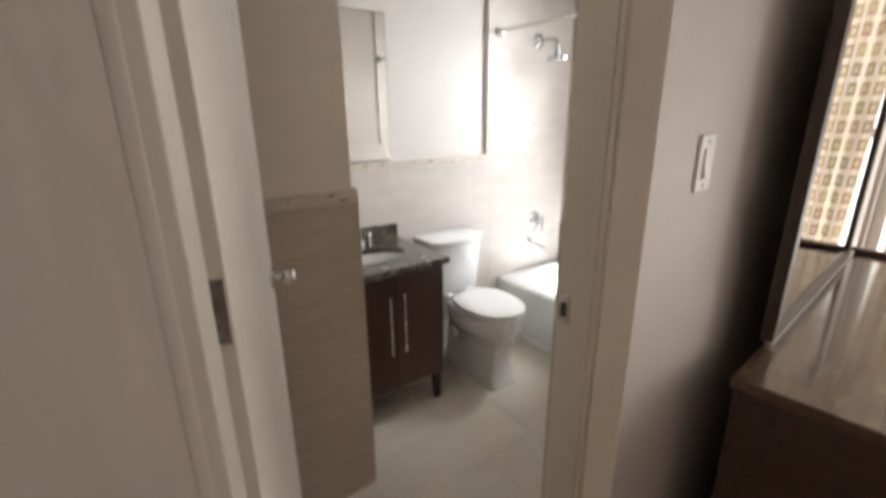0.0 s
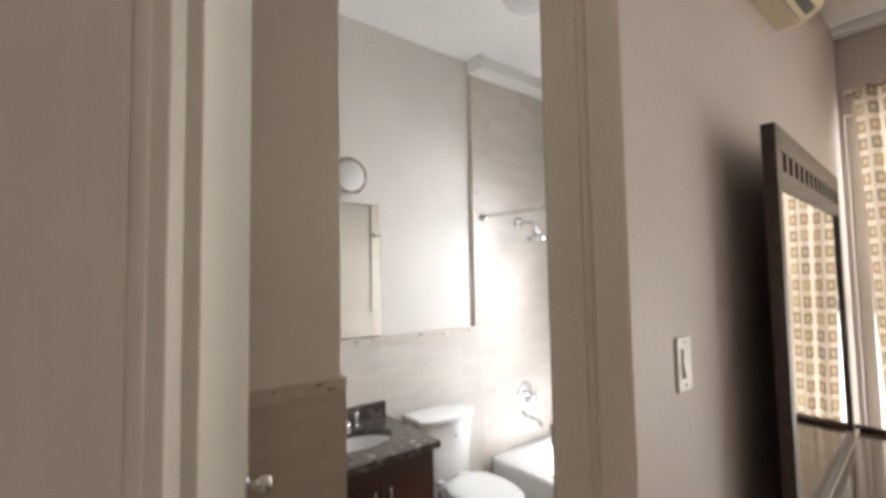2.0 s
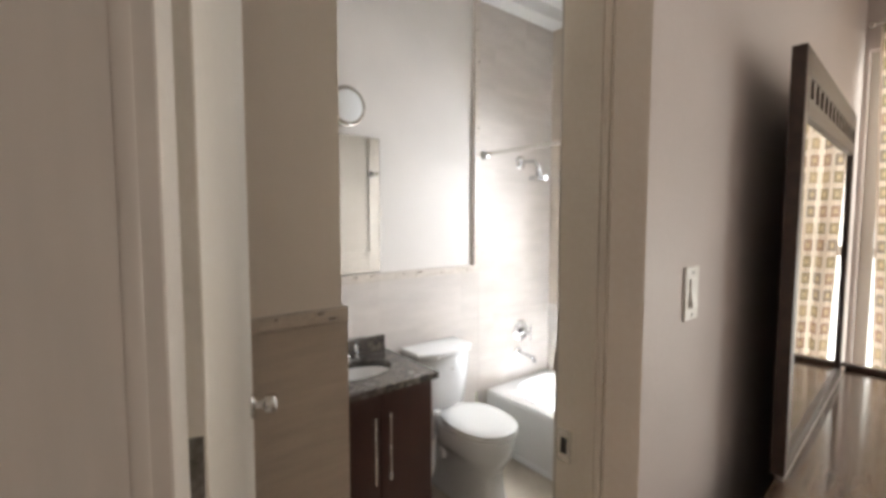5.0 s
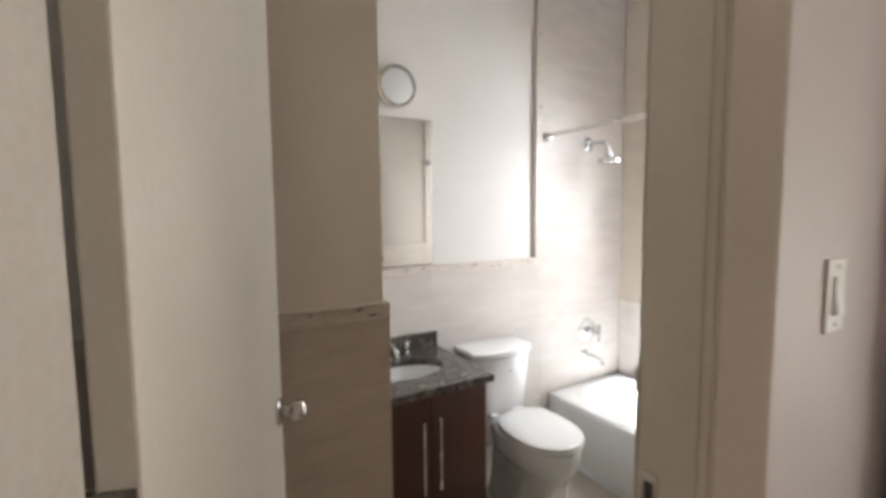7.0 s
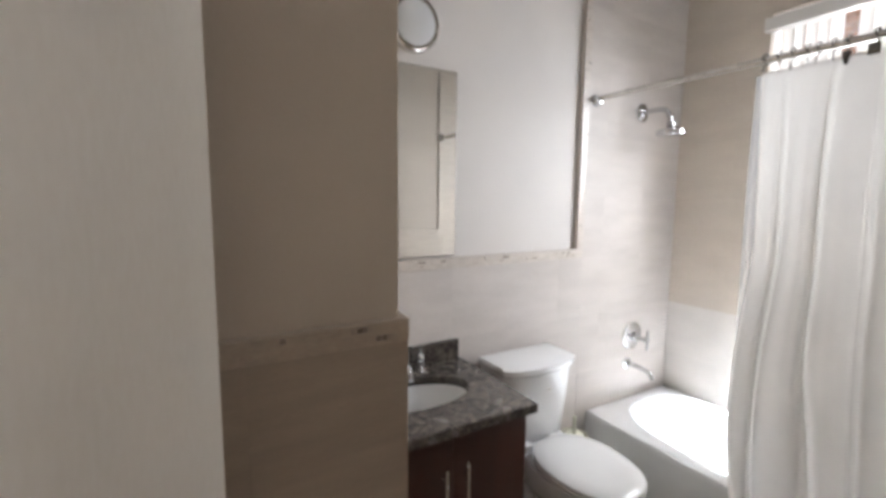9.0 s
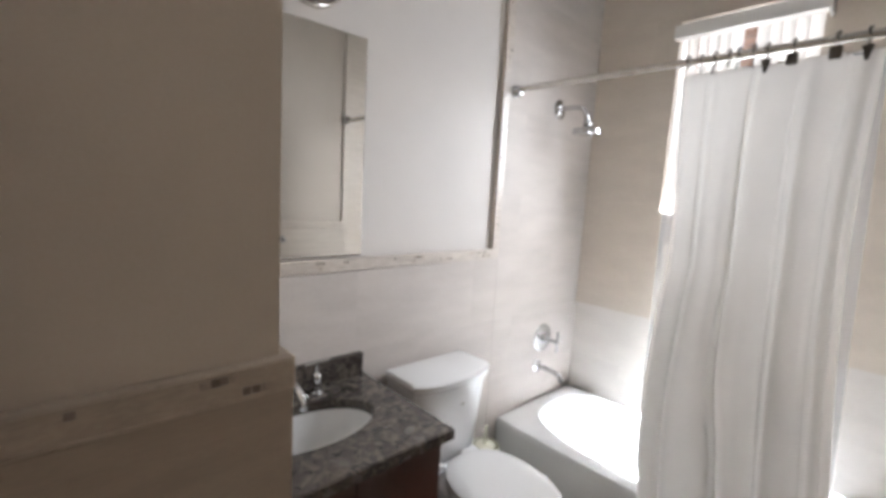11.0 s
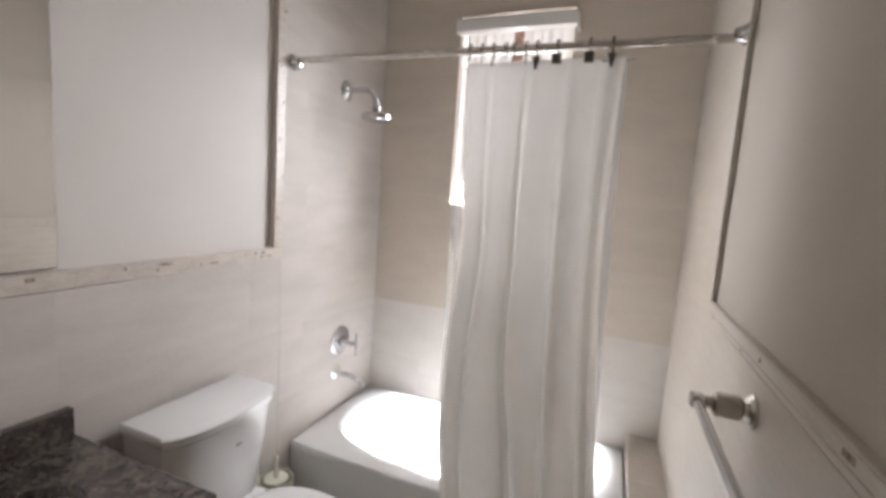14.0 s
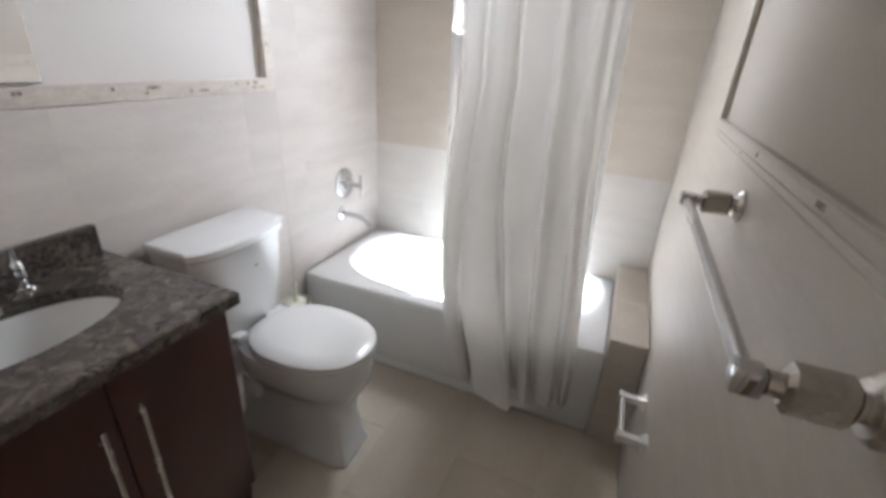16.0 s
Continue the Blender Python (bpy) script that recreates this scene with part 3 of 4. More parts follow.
    part("bolt_hole", lathe([(0.008, -0.004), (0.008, 0.0012)], at(cx + 0.034 - 0.0785, 1.80, 0.121, "-x"), 16), M_BLACK, root, "small dark bolt hole")
    part("maker_mark", box(cx + 0.008, 1.8775, 0.694, cx + 0.026, 1.884, 0.698, 0.0005), M_NICKEL, root, "small grey mark on the tank")
    part("bowl_clip", box(cx - 0.080, 1.855, 0.205, cx - 0.044, 1.895, 0.262, 0.010, 3), M_SEAT, root, "white plastic nut under the tank", True)


build_toilet()


def build_supply():
    root = thing("water_supply_stop", "chrome stop valve with a braided hose on the wall", "water valve")
    part("escutcheon", lathe([(0.001, 0.008), (0.02, 0.006), (0.028, 0)], at(1.44, 2.1095, 0.17, "-y"), 24), M_CHROME, root, smooth=True)
    part("valve_body", tube([(1.44, 2.105, 0.17), (1.44, 2.055, 0.17)], 0.009, 14), M_CHROME, root, smooth=True)
    part("valve_handle", lathe([(0.013, 0.0), (0.017, 0.006), (0.012, 0.012), (0.001, 0.014)], at(1.44, 2.058, 0.17, "-y"), 20), M_CHROME, root, smooth=True)
    part("hose", tube(arc([(1.44, 2.065, 0.178), (1.435, 2.062, 0.25), (1.455, 2.06, 0.34), (1.475, 2.06, 0.426)]), 0.006, 12), M_NICKEL, root, smooth=True)


build_supply()


def rect_ring(x0, y0, x1, y1, z, cx, cy, n):
    """Points of a rectangle at even angles round (cx, cy), its corners snapped in."""
    out = []
    for i in range(n):
        t = 2 * math.pi * i / n
        c, s = math.cos(t), math.sin(t)
        ks = [((x1 if c > 0 else x0) - cx) / c if abs(c) > 1e-6 else 9e9, ((y1 if s > 0 else y0) - cy) / s if abs(s) > 1e-6 else 9e9]
        k = min(ks)
        out.append(Vector((cx + k * c, cy + k * s, z)))
    for px, py in ((x0, y0), (x1, y0), (x1, y1), (x0, y1)):
        q = Vector((px, py, z))
        j = min(range(n), key=lambda i: (out[i] - q).length)
        out[j] = q
    return out


BASIN = (0.985, 1.878, 0.206, 0.122)


def build_vanity():
    x0, x1, yf, yb, zt = 0.728, 1.292, 1.648, 2.100, 0.790
    root = thing("vanity_cabinet", "dark cherry wood vanity cabinet on tapered legs", "bathroom cabinet")
    part("side_panel", box(x0, yf + 0.020, 0.165, x0 + 0.018, yb, zt, 0.002), M_CHERRY, root)
    part("side_panel", box(x1 - 0.018, yf + 0.020, 0.165, x1, yb, zt, 0.002), M_CHERRY, root)
    part("bottom_panel", box(x0 + 0.0185, yf + 0.020, 0.165, x1 - 0.0185, yb, 0.185), M_CHERRY, root)
    part("back_panel", box(x0 + 0.0185, yb - 0.012, 0.186, x1 - 0.0185, yb, zt), M_CHERRY, root)
    part("front_rail", box(x0 + 0.0185, yf + 0.020, zt - 0.05, x1 - 0.0185, yf + 0.036, zt), M_CHERRY, root)
    split = (x0 + x1) / 2 - 0.004
    for a, b, hx in ((x0 + 0.002, split - 0.0015, split - 0.038), (split + 0.0015, x1 - 0.002, split + 0.038)):
        d = part("door", box(a, yf, 0.172, b, yf + 0.019, zt - 0.012, 0.003), M_CHERRY, root)
        h = part("handle", tube([(hx, yf - 0.026, 0.385), (hx, yf - 0.026, 0.690)], 0.0055, 12), M_NICKEL, d, "slim brushed metal bar handle", True)
        for z in (0.43, 0.645):
            part("handle_post", tube([(hx, yf + 0.001, z), (hx, yf - 0.024, z)], 0.004, 10), M_NICKEL, d, smooth=True)
    for lx, ly in ((x0 + 0.022, yf + 0.044), (x1 - 0.022, yf + 0.044), (x0 + 0.022, yb - 0.03), (x1 - 0.022, yb - 0.03)):
        top, bot = 0.022, 0.014
        part("leg", loft([[(lx + sx * r, ly + sy * r, z) for sx, sy in ((-1, -1), (1, -1), (1, 1), (-1, 1))] for z, r in ((0.0, bot), (0.164, top))]), M_CHERRY, root)
    # stone top with its basin let in from below
    n = 64
    cx, cy, a, b = BASIN
    X0, X1, YF, YB, Z0, Z1 = 0.716, 1.308, 1.615, 2.108, 0.791, 0.824
    top = thing("granite_countertop", "grey-brown speckled granite top with a cut-out for the basin", "countertop")
    rings = [oval(cx, cy, Z0, a, b, 2.0, n), oval(cx, cy, Z1 - 0.003, a, b, 2.0, n), oval(cx, cy, Z1, a + 0.003, b + 0.003, 2.0, n),
             rect_ring(X0 + 0.004, YF + 0.004, X1 - 0.004, YB, Z1, cx, cy, n), rect_ring(X0, YF, X1, YB, Z1 - 0.004, cx, cy, n), rect_ring(X0, YF, X1, YB, Z0, cx, cy, n), oval(cx, cy, Z0, a, b, 2.0, n)]
    part("slab", loft(rings, False), M_GRANITE, top)
    part("backsplash", box(X0, YB - 0.024, Z1, 1.294, YB, 0.905, 0.003), M_GRANITE, top)
    part("side_splash", box(X0, 1.66, Z1, X0 + 0.02, YB - 0.025, 0.905, 0.003), M_GRANITE, top)
    sink = thing("wash_basin", "white oval undermount basin below the granite", "basin")
    prof = [(1.04, 0.7905), (0.995, 0.7900), (0.97, 0.775), (0.92, 0.735), (0.80, 0.695), (0.55, 0.672), (0.2, 0.664), (0.02, 0.662)]
    outer = [(0.10, 0.654), (0.60, 0.662), (0.86, 0.688), (0.98, 0.735), (1.04, 0.782)]
    part("bowl", loft([oval(cx, cy, z, a * k, b * k, 2.0, n) for k, z in prof + outer + prof[:1]], False), M_PORC, sink, smooth=True)
    part("drain", lathe([(0.001, 0.003), (0.018, 0.003), (0.022, 0.0)], at(cx, cy, 0.6625), 20), M_CHROME, sink, "chrome drain", True)


build_vanity()


def build_faucet():
    root = thing("basin_faucet", "chrome widespread basin faucet with two lever handles", "faucet")
    y = 2.045
    sx = 0.992
    part("spout_base", lathe([(0.024, 0), (0.024, 0.005), (0.014, 0.009), (0.013, 0.066), (0.012, 0.070)], at(sx, y, 0.824), 24), M_CHROME, root, smooth=True)
    part("spout", tube(arc([(sx, y + 0.010, 0.886), (sx, y - 0.030, 0.898), (sx, y - 0.080, 0.896), (sx, y - 0.112, 0.880), (sx, y - 0.122, 0.852)]), 0.0105, 16), M_CHROME, root, smooth=True)
    part("spout_tip", lathe([(0.0118, 0.0), (0.0118, 0.010), (0.009, 0.011), (0.001, 0.009)], at(sx, y - 0.1225, 0.856, "-z"), 18), M_CHROME, root, "ringed spout tip", True)
    for dx in (-0.102, 0.102):
        part("handle_base", lathe([(0.023, 0), (0.023, 0.005), (0.012, 0.009), (0.010, 0.020), (0.013, 0.024), (0.013, 0.060), (0.010, 0.064), (0.006, 0.068), (0.006, 0.096)], at(sx + dx, y, 0.824), 24), M_CHROME, root, smooth=True)
        part("lever", tube([(sx + dx - 0.044, y, 0.923), (sx + dx + 0.044, y, 0.925)], 0.0052, 12), M_CHROME, root, smooth=True)


build_faucet()


def build_medicine_cabinet():
    root = thing("medicine_cabinet", "frameless mirrored medicine cabinet set in the wall", "mirror cabinet")
    x0, x1, z0, z1 = 0.770, 1.288, 1.258, 1.985
    part("body", box(x0 + 0.006, 2.124, z0 + 0.006, x1 - 0.006, 2.134, z1 - 0.006), M_WHITEPL, root)
    part("edge_trim", box(x0 - 0.002, 2.1217, z0 - 0.002, x1 + 0.002, 2.1238, z1 + 0.002, 0.0005), M_STEEL, root, "thin dull metal edge")
    door = part("mirror_door", box(x0, 2.118, z0, x1, 2.1215, z1), M_MIRROR, root, "plain silvered mirror door")


build_medicine_cabinet()


def build_wall_light():
    root = thing("round_wall_light", "round opal glass wall light with a grey metal rim", "wall light")
    c = at(1.092, PN, 2.128, "-y")
    part("rim", lathe([(0.098, 0.0), (0.102, 0.004), (0.102, 0.034), (0.096, 0.040), (0.084, 0.040), (0.082, 0.034)], c, 48), M_NICKEL, root, "grey metal rim", True)
    part("glass", lathe([(0.084, 0.030), (0.081, 0.038), (0.06, 0.046), (0.03, 0.050), (0.001, 0.051)], c, 48), M_OPAL, root, "white opal glass disc", True)


build_wall_light()


def build_ceiling_light():
    root = thing("ceiling_light", "white faceted glass ceiling dome lamp, unlit", "ceiling lamp")
    c = at(1.70, 1.34, CEIL_B, "-z")
    part("base", lathe([(0.10, 0.0), (0.10, 0.015), (0.09, 0.022)], c, 36), M_WHITEPL, root, smooth=True)
    part("shade", lathe([(0.085, 0.018), (0.128, 0.030), (0.138, 0.052), (0.120, 0.085), (0.075, 0.110), (0.02, 0.120), (0.001, 0.121)], c, 14), M_OPAL, root, "faceted white glass dome")


build_ceiling_light()


def build_shower():
    root = thing("wall_shower", "chrome shower head on a bent wall arm", "shower head")
    x, z = 2.432, 1.948
    part("flange", lathe([(0.001, 0.016), (0.022, 0.015), (0.036, 0.008), (0.046, 0.004), (0.047, 0)], at(x, BN - 0.001, z, "-y"), 32), M_CHROME, root, smooth=True)
    part("arm", tube(arc([(x, BN - 0.004, z), (x, 2.04, z + 0.002), (x, 1.985, z - 0.004), (x, 1.957, z - 0.030), (x, 1.946, z - 0.072)]), 0.0125, 16), M_CHROME, root, smooth=True)
    part("swivel", lathe([(0.014, 0.0), (0.020, 0.008), (0.020, 0.022), (0.013, 0.030), (0.016, 0.044)], at(x, 1.945, z - 0.066, "-z"), 24), M_CHROME, root, smooth=True)
    part("head", lathe([(0.016, 0.040), (0.062, 0.043), (0.067, 0.047), (0.067, 0.068), (0.063, 0.072), (0.001, 0.073)], at(x, 1.945, z - 0.064, "-z"), 40), M_CHROME, root, "flat round chrome head", True)
    v = thing("shower_valve", "chrome shower mixer with a round plate and lever", "shower valve")
    x, z = 2.455, 0.738
    part("plate", lathe([(0.001, 0.012), (0.060, 0.010), (0.074, 0.005), (0.077, 0)], at(x, BN - 0.001, z, "-y"), 44), M_CHROME, v, smooth=True)
    part("stem", lathe([(0.026, 0.008), (0.024, 0.030), (0.015, 0.034), (0.012, 0.040), (0.011, 0.100), (0.008, 0.104)], at(x, BN - 0.001, z, "-y"), 28), M_CHROME, v, smooth=True)
    part("lever", tube([(x, BN - 0.098, z + 0.055), (x, BN - 0.098, z - 0.055)], 0.0070, 12), M_CHROME, v, smooth=True)
    s = thing("tub_spout", "slim chrome tub spout on a round rose", "tub spout")
    x, z = 2.425, 0.586
    part("rose", lathe([(0.001, 0.012), (0.026, 0.010), (0.036, 0.004), (0.037, 0)], at(x, BN - 0.001, z, "-y"), 32), M_CHROME, s, smooth=True)
    part("pipe", tube(arc([(x, BN - 0.004, z), (x, 2.04, z), (x, 1.985, z - 0.006), (x, 1.958, z - 0.022), (x, 1.950, z - 0.042)]), 0.0125, 14), M_CHROME, s, smooth=True)


build_shower()

ROD_X, ROD_Z = 2.077, 1.972


def build_rod():
    root = thing("shower_rod", "straight chrome shower curtain rod between two walls", "curtain rod")
    part("pole", tube([(ROD_X, BN - 0.002, ROD_Z + 0.004), (ROD_X, BS + 0.002, ROD_Z - 0.012)], 0.0125, 18), M_NICKEL, root, smooth=True)
    for y, f in ((BN, "-y"), (BS, "+y")):
        part("flange", lathe([(0.029, 0.0), (0.029, 0.006), (0.022, 0.014), (0.018, 0.032), (0.0135, 0.034)], at(ROD_X, y, ROD_Z - 0.004, f), 28), M_CHROME, root, smooth=True)


build_rod()


# plan of the folds near the hem: share of the width from the window side, and how far the cloth stands out
FOLDS = ((0.00, 0.012), (0.06, -0.034), (0.135, -0.030), (0.160, -0.018), (0.140, 0.004), (0.155, 0.016), (0.24, -0.040), (0.36, -0.060), (0.468, -0.076), (0.495, -0.054), (0.415, -0.012),
         (0.44, 0.014), (0.53, -0.020), (0.60, -0.044), (0.668, -0.050), (0.680, -0.034), (0.655, -0.008), (0.685, 0.006), (0.76, -0.034), (0.85, -0.046), (0.885, -0.036), (0.868, -0.010), (0.905, 0.004), (0.96, -0.020), (1.00, 0.012))


def build_curtain():
    root = thing("shower_curtain", "white fabric shower curtain hanging half drawn in loose folds", "shower curtain")
    nv = 84
    bm = bmesh.new()
    z_top, z_bot = 1.925, 0.140
    hem = arc([(f, x, 0.0) for f, x in FOLDS], 9)
    n = len(hem) - 1
    rows = []
    for j in range(nv + 1):
        v = j / nv
        z = z_top + (z_bot - z_top) * v
        row = []
        left = 1.392 - 0.045 * math.sin(v * 1.6) + 0.050 * max(0.0, math.sin(math.pi * min(1, max(0, (v - 0.35) / 0.65)))) - 0.045 * max(0.0, v - 0.83) / 0.17
        right = 0.908 - 0.050 * v + 0.022 * math.sin(v * 5)
        open_out = min(1.0, v * 1.5) ** 0.7
        jog = 0.016 * math.tanh((v - 0.60) * 26) - 0.085 + 0.150 * v
        for i, p in enumerate(hem):
            u = i / n
            near = math.exp(-((p.x - 0.45) / 0.10) ** 2)
            f = (0.7 * u + 0.3 * p.x) * (1 - open_out) + p.x * open_out
            f += jog * near * open_out + 0.016 * math.sin(4.2 * v + 8.0 * u) * math.sin(math.pi * u) * v
            depth = 1.4 * p.y * (0.10 + 0.90 * open_out) * (1.0 + 0.18 * math.sin(3.3 * v + 17.0 * u))
            gather = 0.016 * noise.noise((u * 6, 0.6 * v, 2.4)) * (1 - v) ** 1.4
            soft = noise.noise((u * 4, v * 1.6, 1.7)) * 0.016 + noise.noise((u * 9, v * 3, 4.1)) * 0.003
            x = ROD_X - 0.006 + depth + gather + soft * min(1, v * 2) - 0.012 * min(1, v / 0.75)
            x = min(x, 2.086) if v > 0.7 else x
            row.append(bm.verts.new((x, left + (right - left) * f, z - 0.010 * math.sin(math.pi * u * 2.0) * v + 0.10 * (p.y + 0.03) * v)))
        rows.append(row)
    nu = n
    for a, b in zip(rows, rows[1:]):
        for i in range(nu):
            bm.faces.new((a[i], a[i + 1], b[i + 1], b[i]))
    cloth = part("cloth", bm, M_SHOWER, root, smooth=True)
    part("hem", tube([(r.x - 0.0, r.y, r.z) for r in [Vector((ROD_X - 0.002 + 0.008 * math.sin(i * 1.7), 1.39 - 0.482 * i / 40, 1.924)) for i in range(41)]], 0.003, 8), M_SHOWER, root, "sewn top hem", True)
    for k, y in enumerate((1.385, 1.345, 1.305, 1.265, 1.238, 1.200, 1.165, 1.102, 1.008, 0.945)):
        ring = thing("curtain_hook", "dark bronze curtain hook on the chrome rod", "curtain hook", "shower curtain hooks")
        zr = ROD_Z + 0.004 - 0.016 * (BN - y) / (BN - BS)
        part("loop", tube([(ROD_X + 0.017 * math.cos(t), y + 0.003 * math.sin(3 * t), zr + 0.002 + 0.019 * math.sin(t)) for t in [math.pi * (-0.5 + 1.62 * i / 16) for i in range(17)]], 0.0024, 8), M_HOOK, ring, smooth=True)
        if k in (7, 8):
            part("clip", box(ROD_X - 0.022, y - 0.014, zr - 0.054, ROD_X - 0.012, y + 0.014, zr - 0.022, 0.003), M_HOOK, ring, "square dark clip")
        else:
            part("shank", tube([(ROD_X - 0.004, y, zr - 0.016), (ROD_X - 0.010, y + 0.003 * (-1) ** k, zr - 0.036 - 0.006 * (k % 3))], 0.0024, 8), M_HOOK, ring)
            if k in (6, 9):
                part("clip", loft([[(ROD_X - 0.016, y - s, zr - z), (ROD_X - 0.008, y - s, zr - z), (ROD_X - 0.008, y + s, zr - z), (ROD_X - 0.016, y + s, zr - z)] for s, z in ((0.012, 0.028), (0.003, 0.066))]), M_HOOK, ring, "small dark clip")


def build_liner():
    root = thing("shower_liner", "frosted plastic shower liner hanging inside the tub", "shower liner")
    bm = bmesh.new()
    nu, nv = 90, 40
    rows = []
    for j in range(nv + 1):
        v = j / nv
        row = []
        for i in range(nu + 1):
            u = i / nu
            y = 1.412 + 0.045 * v + (0.902 - 0.085 * v - 1.412) * u
            x = ROD_X + 0.006 + 0.125 * v ** 1.3 + (0.004 + 0.014 * v) * math.sin(2 * math.pi * (5.2 * u + 0.3 * math.sin(5 * u)) + 0.6 * v) + 0.006 * noise.noise((u * 6, v * 3, 9.3))
            row.append(bm.verts.new((x, y, 1.918 - 1.50 * v)))
        rows.append(row)
    for a, b in zip(rows, rows[1:]):
        for i in range(nu):
            bm.faces.new((a[i], a[i + 1], b[i + 1], b[i]))
    part("sheet", bm, M_LINER, root, smooth=True)
    part("hem", tube([(ROD_X + 0.006 + 0.004 * math.sin(i * 0.9), 1.412 - 0.532 * i / 40, 1.919) for i in range(41)], 0.0026, 8), M_LINER, root, "stiff top hem", True)


build_curtain()
build_liner()


def build_towel_bar():
    root = thing("towel_bar", "brushed chrome towel bar on two square posts", "towel rail")
    z, y = 1.139, 0.703
    for x in (1.020, 1.590):
        part("rose", lathe([(0.030, 0), (0.030, 0.005), (0.024, 0.011), (0.001, 0.011)], at(x, BS, z, "+y"), 32), M_NICKEL, root, smooth=True)
        part("neck", lathe([(0.013, 0.010), (0.012, 0.018)], at(x, BS, z, "+y"), 20), M_NICKEL, root, smooth=True)
        part("post", loft([[(x + r * 0.7 * sx, yy, z + r * sz) for sx, sz in ((-1, -0.55), (-0.55, -1), (0.55, -1), (1, -0.55), (1, 0.55), (0.55, 1), (-0.55, 1), (-1, 0.55))] for r, yy in ((0.016, BS + 0.018), (0.021, BS + 0.022), (0.021, BS + 0.062), (0.016, BS + 0.067))]), M_NICKEL, root)
        part("neck", lathe([(0.011, 0.066), (0.011, 0.078)], at(x, BS, z, "+y"), 20), M_NICKEL, root, smooth=True)
        part("end_cap", box(x - 0.012, y - 0.013, z - 0.013, x + 0.012, y + 0.012, z + 0.012, 0.004), M_CHROME, root, smooth=True)
    part("bar", tube([(1.028, y, z), (1.582, y, z)], 0.0085, 18), M_CHROME, root, smooth=True)


build_towel_bar()


def build_paper_holder():
    root = thing("toilet_paper_holder", "empty white metal toilet paper holder on the tile", "paper holder")
    z = 0.420
    for x in (1.690, 1.862):
        part("post", loft([[(x + r * sx, yy, z + r * sz) for sx, sz in ((-1, -1), (1, -1), (1, 1), (-1, 1))] for r, yy in ((0.020, BS + 0.0005), (0.019, BS + 0.008), (0.010, BS + 0.022), (0.011, BS + 0.062), (0.014, BS + 0.080))]), M_WHITEPL, root)
    part("roller", tube([(1.698, BS + 0.068, z), (1.854, BS + 0.068, z)], 0.010, 16), M_CHROME, root, smooth=True)


build_paper_holder()


def build_toilet_brush():
    root = thing("toilet_brush", "pale yellow toilet brush in its holder beside the tub", "toilet brush")
    c = at(1.945, 2.03, 0)
    part("holder", lathe([(0.045, 0.0), (0.052, 0.004), (0.055, 0.11), (0.062, 0.24), (0.066, 0.335), (0.063, 0.335), (0.055, 0.22), (0.045, 0.012), (0.001, 0.010)], c, 32), M_BRUSHPL, root, smooth=True)
    part("handle", lathe([(0.010, 0.05), (0.010, 0.34), (0.008, 0.38), (0.009, 0.425), (0.001, 0.432)], c, 16), M_BRUSHPL, root, smooth=True)
    part("splash_collar", lathe([(0.001, 0.342), (0.045, 0.337), (0.047, 0.332), (0.001, 0.330)], c, 28), M_BRUSHPL, root, smooth=True)


build_toilet_brush()


def build_bath_window():
    root = structure(new("window_1"), "white framed bathroom window behind vertical blinds")
    xg = 2.905
    for b in ((xg - 0.02, WY0, WZ0, xg + 0.02, WY0 + 0.035, WZ1), (xg - 0.02, WY1 - 0.035, WZ0, xg + 0.02, WY1, WZ1), (xg - 0.02, WY0 + 0.0355, WZ0, xg + 0.02, WY1 - 0.0355, WZ0 + 0.04), (xg - 0.02, WY0 + 0.0355, WZ1 - 0.012, xg + 0.02, WY1 - 0.0355, WZ1)):
        part("window_frame", box(*b, 0.003), M_WHITEPL, root)
    g = part("pane", boxes((xg - 0.002, WY0 + 0.034, WZ0 + 0.039, xg + 0.002, WY1 - 0.034, WZ1 - 0.011)), M_GLASS, root)
    g.visible_shadow = False
    part("window_sill", box(2.764, WY0 - 0.01, WZ0 - 0.022, 2.884, WY1 + 0.012, WZ0 + 0.002, 0.004), M_BORDER, root, "pale stone sill")
    bl = thing("vertical_blind", "white vertical blind under a white head rail", "window blind")
    part("head_rail", box(2.722, 1.134, 2.283, 2.774, 1.700, 2.342, 0.003), M_WHITEPL, bl, "boxy white head rail")
    part("end_bracket", box(2.720, 1.124, 2.262, 2.774, 1.1335, 2.325, 0.002), M_WHITEPL, bl)
    slat_h = (1.50, 2.360)
    for k, y in enumerate((1.180, 1.227, 1.274, 1.321, 1.366, 1.462, 1.508, 1.554, 1.600, 1.643)):
        turn = radians((22, 18, 24, 16, 12, 14, 20, 17, 22, 30)[k])
        bm = bmesh.new()
        hw = 0.026
        prev = None
        for j in range(5):
            s = -1 + j / 2
            bend = 0.004 * (1 - s * s)
            px = 2.835 + math.sin(turn) * hw * s + bend
            py = y + math.cos(turn) * hw * s
            cur = (bm.verts.new((px, py, slat_h[0])), bm.verts.new((px, py, slat_h[1])))
            if prev:
                bm.faces.new((prev[0], cur[0], cur[1], prev[1]))
            prev = cur
        sl = part("slat", bm, M_BLIND, bl)
        so = sl.modifiers.new("solidify", "SOLIDIFY")
        so.thickness = 0.001


build_bath_window()


# mosaic border strips: a cream strip with small brown chips let in
def border(name, label, boxes_, chips, material, lips=()):
    root = structure(new(name), label)
    for b in boxes_:
        part("strip", box(*b, 0.003), material, root)
    for b in lips:
        part("lip", box(*b, 0.001, 1), material, root)
    for c in chips:
        part("chip", box(*c, 0.001, 1), M_MOSAIC, root)


